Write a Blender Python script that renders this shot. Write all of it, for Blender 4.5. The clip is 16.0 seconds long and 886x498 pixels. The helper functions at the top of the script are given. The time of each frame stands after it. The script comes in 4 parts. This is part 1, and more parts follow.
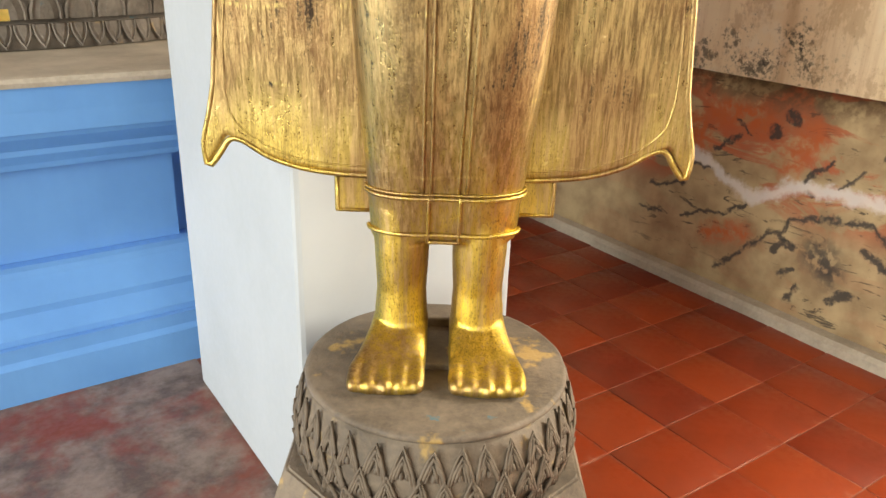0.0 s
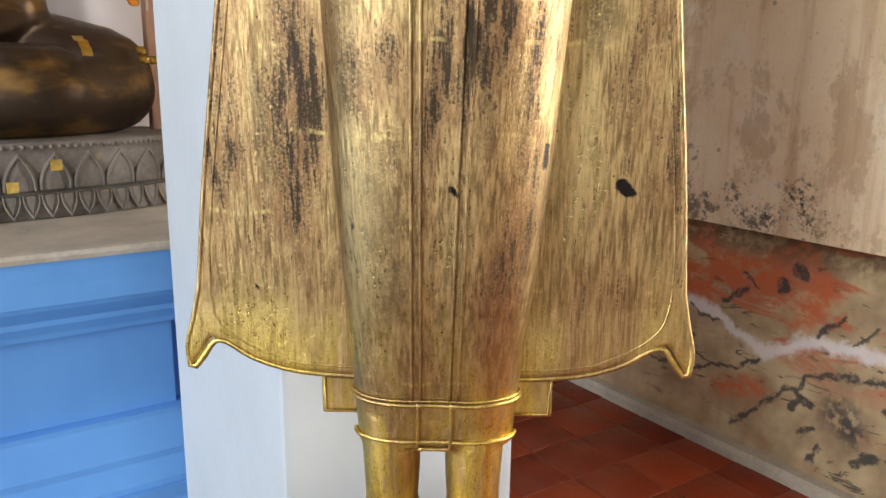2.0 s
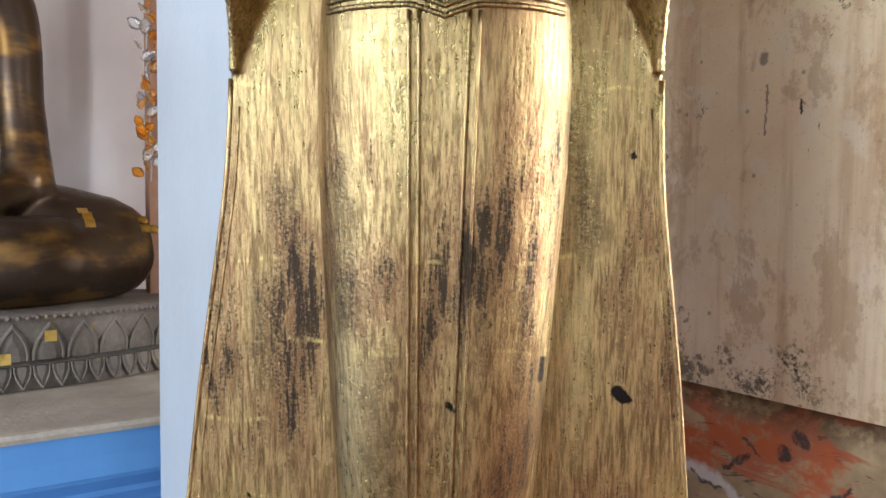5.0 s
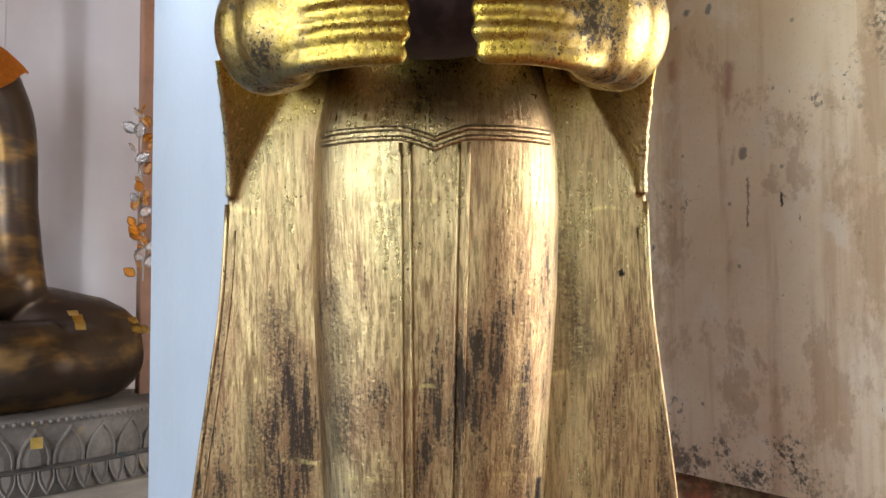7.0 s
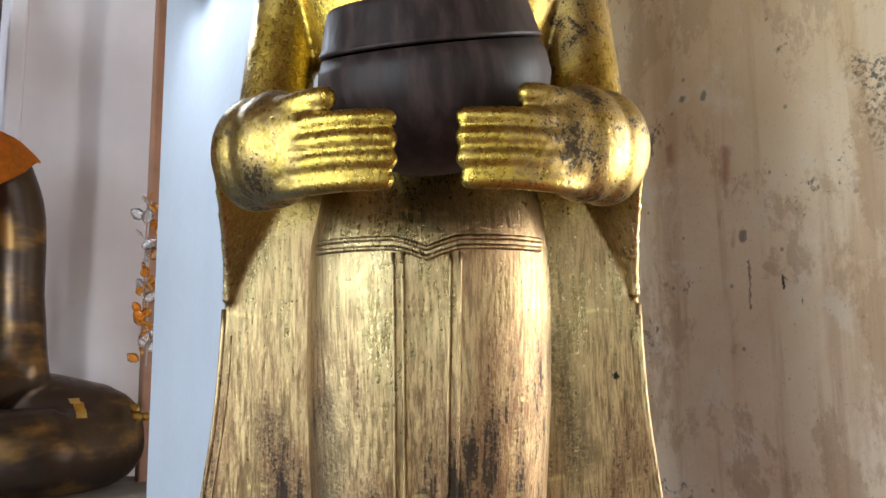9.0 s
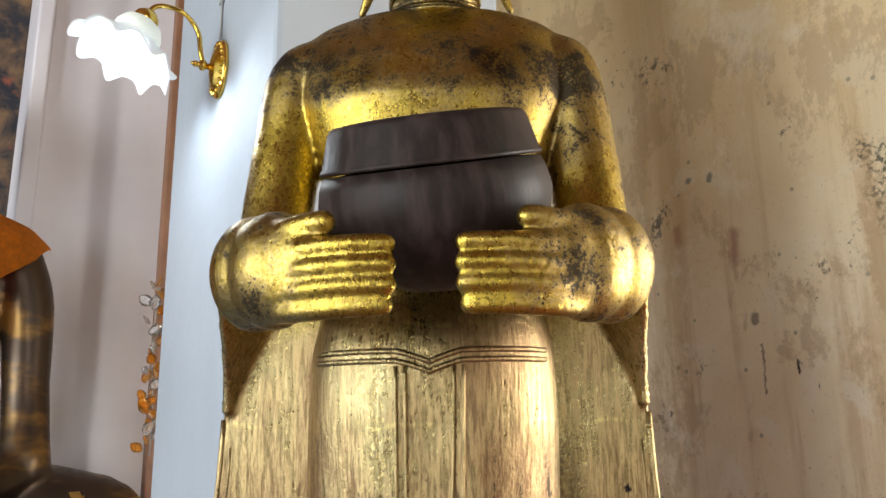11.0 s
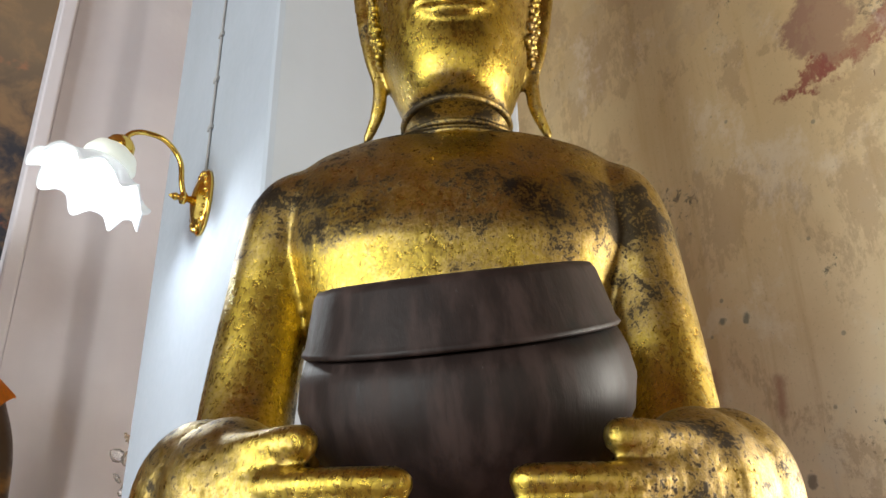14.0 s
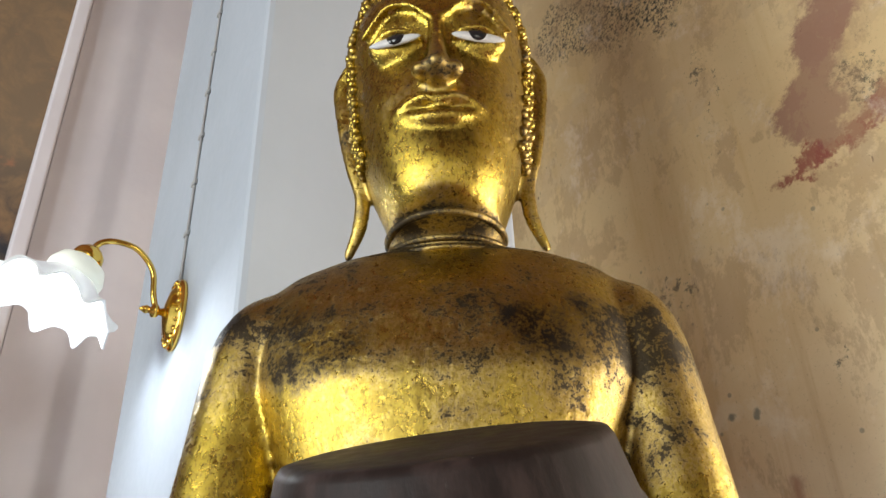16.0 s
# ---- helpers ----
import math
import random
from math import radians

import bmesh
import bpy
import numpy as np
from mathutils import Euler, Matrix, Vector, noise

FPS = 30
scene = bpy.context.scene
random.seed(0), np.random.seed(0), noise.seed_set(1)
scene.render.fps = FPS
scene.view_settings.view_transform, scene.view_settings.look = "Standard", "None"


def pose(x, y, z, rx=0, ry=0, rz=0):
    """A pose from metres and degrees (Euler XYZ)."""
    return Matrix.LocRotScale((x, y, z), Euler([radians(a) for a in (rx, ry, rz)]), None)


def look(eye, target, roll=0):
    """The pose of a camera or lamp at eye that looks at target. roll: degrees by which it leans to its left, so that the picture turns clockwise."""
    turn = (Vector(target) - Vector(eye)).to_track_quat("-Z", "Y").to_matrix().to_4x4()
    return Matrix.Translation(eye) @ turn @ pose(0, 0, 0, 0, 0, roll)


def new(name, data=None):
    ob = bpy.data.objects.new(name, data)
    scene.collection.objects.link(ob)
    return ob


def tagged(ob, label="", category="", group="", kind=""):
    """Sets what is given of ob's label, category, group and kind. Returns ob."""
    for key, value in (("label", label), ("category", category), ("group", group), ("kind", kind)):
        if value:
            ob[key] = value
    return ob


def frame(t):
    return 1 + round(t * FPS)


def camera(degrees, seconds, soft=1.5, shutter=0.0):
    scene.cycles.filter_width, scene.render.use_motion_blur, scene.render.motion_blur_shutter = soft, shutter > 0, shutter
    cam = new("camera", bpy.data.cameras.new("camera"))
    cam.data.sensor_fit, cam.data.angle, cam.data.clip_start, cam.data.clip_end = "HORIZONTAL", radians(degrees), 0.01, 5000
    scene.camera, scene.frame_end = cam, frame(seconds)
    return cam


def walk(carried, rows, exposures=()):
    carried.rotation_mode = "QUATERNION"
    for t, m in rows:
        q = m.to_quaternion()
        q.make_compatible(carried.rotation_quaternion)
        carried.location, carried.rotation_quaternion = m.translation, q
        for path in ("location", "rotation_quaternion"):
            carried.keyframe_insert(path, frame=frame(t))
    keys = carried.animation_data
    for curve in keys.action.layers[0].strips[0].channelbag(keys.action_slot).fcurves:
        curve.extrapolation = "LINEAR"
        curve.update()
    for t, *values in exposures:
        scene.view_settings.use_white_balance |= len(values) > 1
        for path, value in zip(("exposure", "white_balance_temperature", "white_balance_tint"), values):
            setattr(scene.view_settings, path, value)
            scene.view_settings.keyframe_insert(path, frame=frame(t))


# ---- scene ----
cam = camera(60.2, 16.0)
PATH = [
    (0, (0.095, 0.08, 1.19), (0.085, 1.934, 0.44), 1.7),
    (0.5, (0.092, 0.14, 1.229), (0.073, 2.019, 0.545), 1.3),
    (1, (0.097, 0.164, 1.25), (0.066, 2.071, 0.648), 0.9),
    (1.5, (0.114, 0.16, 1.275), (0.068, 2.091, 0.754), 0.7),
    (2, (0.128, 0.153, 1.292), (0.073, 2.102, 0.847), 0.6),
    (2.5, (0.129, 0.152, 1.318), (0.074, 2.114, 0.938), 0.6),
    (3, (0.124, 0.156, 1.328), (0.076, 2.129, 1.007), 0.7),
    (3.5, (0.12, 0.161, 1.346), (0.079, 2.142, 1.076), 0.8),
    (4, (0.117, 0.167, 1.358), (0.081, 2.155, 1.141), 0.8),
    (4.5, (0.116, 0.17, 1.374), (0.08, 2.163, 1.215), 0.7),
    (5, (0.122, 0.154, 1.395), (0.082, 2.151, 1.3), 0.5),
    (5.2, (0.122, 0.145, 1.403), (0.081, 2.144, 1.334), 0.5),
    (7.3, (0.118, 0.136, 1.458), (0.105, 2.131, 1.603), -0.6),
    (7.5, (0.133, 0.135, 1.462), (0.09, 2.128, 1.631), -0.2),
    (8, (0.137, 0.131, 1.472), (0.1, 2.119, 1.681), -0.5),
    (8.5, (0.136, 0.127, 1.485), (0.103, 2.111, 1.736), -0.6),
    (9, (0.139, 0.121, 1.497), (0.107, 2.099, 1.792), -0.8),
    (11.3, (0.155, 0.127, 1.552), (0.097, 2.062, 2.055), -1.2),
    (11.5, (0.164, 0.136, 1.552), (0.106, 2.065, 2.074), -1.3),
    (12, (0.177, 0.178, 1.566), (0.104, 2.092, 2.14), -1.4),
    (12.5, (0.164, 0.231, 1.581), (0.081, 2.127, 2.21), -1.2),
    (13, (0.151, 0.289, 1.612), (0.067, 2.165, 2.299), -1.1),
    (13.5, (0.139, 0.337, 1.648), (0.065, 2.193, 2.389), -0.9),
    (14, (0.119, 0.354, 1.675), (0.065, 2.191, 2.465), -1.0),
    (14.5, (0.109, 0.376, 1.694), (0.071, 2.193, 2.529), -1.2),
    (15, (0.12, 0.409, 1.716), (0.092, 2.205, 2.597), -1.6),
    (15.5, (0.134, 0.422, 1.746), (0.107, 2.193, 2.674), -2.1),
    (16, (0.124, 0.419, 1.761), (0.093, 2.163, 2.739), -2.3),
]
walk(cam, [(t, look(eye, target, roll)) for t, eye, target, roll in PATH], [(0.0, 0.62, 8300, 8), (1.5, 0.42, 7300, 9), (5.0, 0.20, 6300, 10), (9.0, -0.04, 6200, 9), (12.0, -0.08, 6900, 8), (16.0, -0.08, 6850, 9)])

# ---- light ----
world = bpy.data.worlds.new("world")
scene.world = world
world.use_nodes = True
wn = world.node_tree
sky = wn.nodes.new("ShaderNodeTexSky")
sky.sky_type = "NISHITA"
sky.sun_disc = False
sky.sun_elevation, sky.sun_rotation = radians(48), radians(200)
wn.nodes["Background"].inputs[1].default_value = 0.12
wn.links.new(sky.outputs[0], wn.nodes["Background"].inputs[0])

HEIGHT = 5.6
U0, U1, W0, W1 = -5.2, 2.52, -4.1, 4.0   # the room's inner faces
TURN_ROOM = 35.0
ROOM = Matrix.Rotation(radians(TURN_ROOM), 4, "Z")   # the room's own axes: u along the rows of tiles, w across, z up


def area(name, u, w, z, size_x, size_y, watts, color, aim):
    lamp = bpy.data.lights.new(name, "AREA")
    lamp.shape, lamp.size, lamp.size_y, lamp.energy, lamp.color = "RECTANGLE", size_x, size_y, watts, color
    ob = new(name, lamp)
    ob.matrix_world = look(ROOM @ Vector((u, w, z)), ROOM @ Vector(aim))
    return ob


for w_open, wide, watts in ((-1.75, 1.5, 215), (1.15, 1.9, 290)):   # two unseen openings; the first is added to brighten the east plaster wall
    area("unseen_opening_light", -5.1, w_open, 2.25, wide, 3.0, watts, (0.88, 0.96, 1.0), (0.0, w_open, 2.25))
area("daylight_window", U1 + 0.10, -0.15, 1.65, 0.75, 1.55, 100, (1.0, 0.98, 0.94), (0.0, -0.15, 1.55))
# supposed doorway out of view, its lamp set as fill on the robe's front
area("doorway_fill", -0.5, -4.0, 1.55, 1.9, 2.9, 46, (1.0, 0.98, 0.88), (-0.5, 0.0, 1.55))


# ---- materials ----
class Nodes:
    """A node material under construction."""
    def __init__(self, name, rough=0.6, metal=0.0):
        self.mat = bpy.data.materials.new(name)
        self.mat.use_nodes = True
        self.t = self.mat.node_tree
        self.b = self.t.nodes["Principled BSDF"]
        self.b.inputs["Roughness"].default_value = rough
        self.b.inputs["Metallic"].default_value = metal
        self.co = self.t.nodes.new("ShaderNodeTexCoord").outputs["Object"]

    def put(self, value, socket):
        if isinstance(value, bpy.types.NodeSocket):
            self.t.links.new(value, socket)
        else:
            socket.default_value = (*value, 1.0) if isinstance(value, tuple) and len(value) == 3 and socket.type == "RGBA" else value

    def at(self, scale=(1, 1, 1), loc=(0, 0, 0), rot=(0, 0, 0), vec=None):
        n = self.t.nodes.new("ShaderNodeMapping")
        self.put(vec or self.co, n.inputs[0])
        n.inputs[1].default_value, n.inputs[2].default_value, n.inputs[3].default_value = loc, [radians(a) for a in rot], scale
        return n.outputs[0]

    def noise(self, scale, detail=4, rough=0.55, vec=None, distort=0.0):
        n = self.t.nodes.new("ShaderNodeTexNoise")
        self.put(vec or self.co, n.inputs["Vector"])
        for k, v in (("Scale", scale), ("Detail", detail), ("Roughness", rough), ("Distortion", distort)):
            n.inputs[k].default_value = v
        return n.outputs[0]

    def voronoi(self, scale, vec=None, feature="F1", out=0):
        n = self.t.nodes.new("ShaderNodeTexVoronoi")
        n.feature = feature
        self.put(vec or self.co, n.inputs["Vector"])
        n.inputs["Scale"].default_value = scale
        return n.outputs[out]

    def ramp(self, fac, lo, hi, a=0.0, b=1.0):
        n = self.t.nodes.new("ShaderNodeMapRange")
        n.interpolation_type = "SMOOTHSTEP"
        self.put(fac, n.inputs[0])
        for i, v in enumerate((lo, hi, a, b)):
            self.put(v, n.inputs[i + 1])
        return n.outputs[0]

    def math(self, op, a, b=0.0, c=0.0):
        n = self.t.nodes.new("ShaderNodeMath")
        n.operation = op
        for v, s in zip((a, b, c), n.inputs):
            self.put(v, s)
        return n.outputs[0]

    def axes(self, vec=None):
        n = self.t.nodes.new("ShaderNodeSeparateXYZ")
        self.put(vec or self.co, n.inputs[0])
        return n.outputs

    def mix(self, fac, a, b, mode="MIX"):
        n = self.t.nodes.new("ShaderNodeMix")
        n.data_type, n.blend_type = "RGBA", mode
        for v, k in ((fac, 0), (a, 6), (b, 7)):
            self.put(v, n.inputs[k])
        return n.outputs[2]

    def stroke(self, a, b, p0, p1, width, soft):
        """1 within a brush stroke from p0 to p1 in the plane of the two coordinates a and b, 0 outside it."""
        da, db = p1[0] - p0[0], p1[1] - p0[1]
        long = max(1e-6, da * da + db * db)
        xa, xb = self.math("SUBTRACT", a, p0[0]), self.math("SUBTRACT", b, p0[1])
        t = self.math("ADD", self.math("MULTIPLY", xa, da / long), self.math("MULTIPLY", xb, db / long))
        t = self.math("MINIMUM", self.math("MAXIMUM", t, 0.0), 1.0)
        ya, yb = self.math("SUBTRACT", xa, self.math("MULTIPLY", t, da)), self.math("SUBTRACT", xb, self.math("MULTIPLY", t, db))
        far = self.math("SQRT", self.math("ADD", self.math("MULTIPLY", ya, ya), self.math("MULTIPLY", yb, yb)))
        return self.ramp(far, width + soft, max(0.0, width - soft))

    def strokes(self, a, b, points, width, soft):
        """The strokes along a chain of points, as one mask."""
        out = None
        for p, q in zip(points, points[1:]):
            one = self.stroke(a, b, p, q, width, soft)
            out = one if out is None else self.math("MAXIMUM", out, one)
        return out

    def random(self):
        return self.t.nodes.new("ShaderNodeObjectInfo").outputs["Random"]

    def bump(self, height, strength=0.3, dist=0.01, under=None):
        n = self.t.nodes.new("ShaderNodeBump")
        n.inputs["Strength"].default_value, n.inputs["Distance"].default_value = strength, dist
        self.put(height, n.inputs["Height"])
        if under:
            self.put(under, n.inputs["Normal"])
        return n.outputs[0]

    def done(self, color, rough=None, metal=None, normal=None, **more):
        for value, key in ((color, "Base Color"), (rough, "Roughness"), (metal, "Metallic"), (normal, "Normal")):
            if value is not None:
                self.put(value, self.b.inputs[key])
        for key, value in more.items():
            self.put(value, self.b.inputs[key.replace("_", " ")])
        return self.mat


def plain(name, color, rough=0.6, metal=0.0, scale=30.0, vary=0.12, bump=0.1, dist=0.004):
    """A surface of nearly one colour, with mottling at two scales and a fine relief."""
    n = Nodes(name, rough, metal)
    fine, wide = n.noise(scale, 5), n.noise(scale * 0.12, 3)
    dark = tuple(c * (1 - 2.2 * vary) for c in color)
    light = tuple(min(1.0, c * (1 + vary)) for c in color)
    c = n.mix(n.ramp(n.math("ADD", n.math("MULTIPLY", fine, 0.4), n.math("MULTIPLY", wide, 0.6)), 0.3, 0.7), dark, light)
    return n.done(c, n.ramp(fine, 0.2, 0.8, rough - 0.08, rough + 0.08), None, n.bump(fine, bump, dist))


def gold_leaf():
    """Old gold leaf: long brushed wear on the robe, black patches on chest, arms and face, fresh leaf at the feet."""
    n = Nodes("gold_leaf", 0.3, 1.0)
    x, y, z = n.axes()
    upper = n.math("MAXIMUM", n.ramp(z, 1.64, 1.76), n.ramp(y, 1.04, 0.98))   # bare skin and the held-out limbs
    lower = n.ramp(z, 1.10, 0.70)
    sheer = n.math("MAXIMUM", upper, lower)
    middle = n.math("MULTIPLY", n.ramp(z, 0.86, 1.10), n.ramp(z, 1.66, 1.36))
    thin = n.noise(1.0, 6, 0.72, n.at((190, 190, 13)))
    thick = n.noise(1.0, 5, 0.65, n.at((58, 58, 4.2)))
    streak = n.math("ADD", n.math("MULTIPLY", thin, 0.60), n.math("MULTIPLY", thick, 0.40))
    zone = n.noise(1.0, 4, 0.55, n.at((8.5, 8.5, 3.6), (3.1, 0, 1.7)))
    fine = n.noise(230, 4, 0.72)
    grit = n.noise(420, 3, 0.7, n.at((1, 1, 0.45)))
    blotch = n.noise(19, 6, 0.68, None, 0.5)
    wide = n.noise(5.0, 3, 0.55, n.at((1, 1, 1), (1.3, 0.4, 0.2)))
    rub = n.math("ADD", n.math("MULTIPLY", streak, 0.86), n.math("MULTIPLY", zone, 0.60))
    rub = n.math("ADD", rub, n.math("MULTIPLY", middle, 0.07))
    rub = n.math("SUBTRACT", rub, n.math("MULTIPLY", lower, 0.05))
    patch = n.math("ADD", n.math("MULTIPLY", blotch, 0.52), n.math("MULTIPLY", wide, 0.60))
    patch = n.math("ADD", patch, n.math("MULTIPLY", fine, 0.24))
    # the dark patches gather in a band across the upper chest and in the neck folds
    chest = n.math("MULTIPLY", n.ramp(z, 1.965, 2.02), n.ramp(z, 2.135, 2.06))
    patch = n.math("ADD", patch, n.math("MULTIPLY", chest, 0.085))
    neck = n.math("MULTIPLY", n.ramp(z, 2.155, 2.163), n.ramp(z, 2.200, 2.190))
    patch = n.math("ADD", patch, n.math("MULTIPLY", neck, 0.13))
    patch = n.math("SUBTRACT", patch, n.math("MULTIPLY", n.math("MULTIPLY", n.ramp(z, 2.20, 2.24), n.ramp(z, 2.55, 2.45)), 0.03))
    worn = n.mix(upper, rub, n.math("ADD", patch, 0.02))
    brown = n.ramp(worn, 0.63, 0.78)
    edge = n.math("ADD", worn, n.math("MULTIPLY", n.math("SUBTRACT", fine, 0.5), 0.22))
    black = n.ramp(edge, n.ramp(upper, 0, 1, 0.84, 0.75), n.ramp(upper, 0, 1, 0.95, 0.81))
    rich = n.mix(n.noise(24, 4), (0.37, 0.25, 0.032), (0.52, 0.38, 0.068))
    pale = n.mix(n.noise(26, 4), (0.40, 0.325, 0.15), (0.58, 0.505, 0.28))
    fresh = n.mix(n.noise(22, 4), (0.74, 0.52, 0.075), (0.90, 0.69, 0.16))
    leaf = n.mix(lower, n.mix(upper, pale, rich), fresh)
    # grain of the ground below the leaf
    grain = n.mix(upper, n.ramp(streak, 0.42, 0.55), n.ramp(n.math("ADD", n.math("MULTIPLY", fine, 0.5), n.math("MULTIPLY", blotch, 0.5)), 0.40, 0.53))
    leaf = n.mix(n.math("MULTIPLY", n.math("SUBTRACT", 1.0, grain), n.math("SUBTRACT", 0.66, n.math("MULTIPLY", sheer, 0.26))), leaf, (0.17, 0.115, 0.042))
    leaf = n.mix(n.math("MULTIPLY", n.ramp(grit, 0.53, 0.64), 0.65), leaf, (0.14, 0.095, 0.035))
    rubbed = n.mix(n.ramp(n.mix(upper, thin, fine), 0.36, 0.62), (0.12, 0.076, 0.038), (0.48, 0.345, 0.17))
    rosy = n.mix(n.math("MULTIPLY", n.ramp(zone, 0.50, 0.62), 0.32), rubbed, (0.26, 0.125, 0.075))
    c = n.mix(n.math("MULTIPLY", brown, n.ramp(upper, 0, 1, 0.92, 0.72)), leaf, n.mix(upper, rosy, rubbed))
    c = n.mix(n.math("MULTIPLY", black, 0.92), c, (0.018, 0.014, 0.012))
    # overlaps of the leaf sheets
    lap = n.math("ABSOLUTE", n.math("SUBTRACT", n.math("FRACT", n.math("ADD", n.math("MULTIPLY", z, 8.5), n.math("MULTIPLY", n.noise(9, 2), 0.35))), 0.5))
    lap = n.math("MULTIPLY", n.ramp(lap, 0.035, 0.008), n.math("MULTIPLY", n.ramp(n.noise(11, 3), 0.52, 0.60), n.ramp(thin, 0.42, 0.60)))
    c = n.mix(n.math("MULTIPLY", lap, n.ramp(upper, 0, 1, 0.42, 0.0)), c, (0.80, 0.66, 0.26))
    pit = n.math("MAXIMUM", n.ramp(n.voronoi(34), 0.03, 0.07), n.ramp(n.noise(9, 2), 0.40, 0.44))
    c = n.mix(n.math("SUBTRACT", 1.0, pit), c, (0.03, 0.022, 0.015))
    ja, jb = n.math("ADD", x, n.math("MULTIPLY", n.math("SUBTRACT", fine, 0.5), 0.012)), n.math("ADD", z, n.math("MULTIPLY", n.math("SUBTRACT", blotch, 0.5), 0.03))
    for p, q, r in (((0.352, 1.143), (0.362, 1.132), 0.010), ((0.233, 1.175), (0.235, 1.20), 0.004), ((0.363, 1.477), (0.364, 1.475), 0.0035), ((-0.182, 0.982), (-0.181, 0.980), 0.003), ((0.11, 1.15), (0.118, 1.14), 0.003)):
        c = n.mix(n.stroke(ja, jb, p, q, r, 0.002), c, (0.018, 0.016, 0.016))
    # broad rubbed places: beside the legs, over the breast and on the shoulders
    ka = n.math("ADD", x, n.math("MULTIPLY", n.math("SUBTRACT", blotch, 0.5), 0.07))
    kb = n.math("ADD", z, n.math("MULTIPLY", n.math("SUBTRACT", n.noise(23, 5, 0.7, n.at((1, 1, 1), (4, 1, 6))), 0.5), 0.06))
    scrape = n.ramp(n.math("ADD", n.math("MULTIPLY", streak, 0.7), n.math("MULTIPLY", fine, 0.3)), 0.44, 0.54)
    scuff = n.ramp(n.math("ADD", n.math("MULTIPLY", blotch, 0.5), n.math("MULTIPLY", fine, 0.5)), 0.43, 0.53)
    for p, q, r, much in (((-0.125, 1.42), (-0.105, 1.27), 0.022, 0.80), ((-0.150, 1.28), (-0.120, 1.10), 0.030, 0.75), ((-0.03, 1.45), (-0.02, 1.25), 0.012, 0.75), ((0.20, 1.33), (0.215, 1.15), 0.018, 0.6), ((0.27, 1.52), (0.31, 1.36), 0.022, 0.75), ((0.02, 1.20), (0.03, 0.98), 0.02, 0.5)):
        c = n.mix(n.math("MULTIPLY", n.math("MULTIPLY", n.stroke(ka, kb, p, q, r, 0.02), scrape), much), c, (0.035, 0.024, 0.020))
    for p, q, r, much in (((-0.055, 2.075), (0.015, 2.035), 0.024, 0.80), ((0.005, 2.03), (-0.03, 2.00), 0.014, 0.8), ((0.185, 2.05), (0.205, 2.035), 0.024, 0.95), ((0.24, 2.07), (0.28, 2.05), 0.018, 0.7), ((-0.11, 2.09), (-0.12, 2.05), 0.016, 0.8), ((0.09, 2.265), (0.14, 2.255), 0.010, 0.6)):
        c = n.mix(n.math("MULTIPLY", n.math("MULTIPLY", n.stroke(ka, kb, p, q, r, 0.018), scuff), much), c, (0.020, 0.015, 0.012))
    crinkle = n.noise(150, 6, 0.70, n.at((1, 1, 0.75)), 0.5)
    rough = n.math("ADD", n.ramp(crinkle, 0.3, 0.7, n.ramp(upper, 0, 1, 0.19, 0.21), n.ramp(upper, 0, 1, 0.34, 0.37)), n.math("MULTIPLY", brown, 0.10))
    rough = n.math("ADD", rough, n.math("MULTIPLY", lower, 0.12))
    rough = n.math("ADD", rough, n.math("MULTIPLY", black, 0.15))
    metal = n.math("SUBTRACT", 1.0, n.math("MULTIPLY", black, 0.12))
    b = n.bump(n.math("MULTIPLY", crinkle, n.ramp(sheer, 0, 1, 1.0, 0.70)), 0.40, 0.0038)
    b = n.bump(n.math("MULTIPLY", streak, n.math("SUBTRACT", 1.0, sheer)), 0.36, 0.0036, b)
    b = n.bump(n.noise(34, 4, 0.6), 0.10, 0.006, b)
    b = n.bump(n.noise(14, 2, 0.5), 0.10, 0.010, b)
    return n.done(c, rough, metal, b)


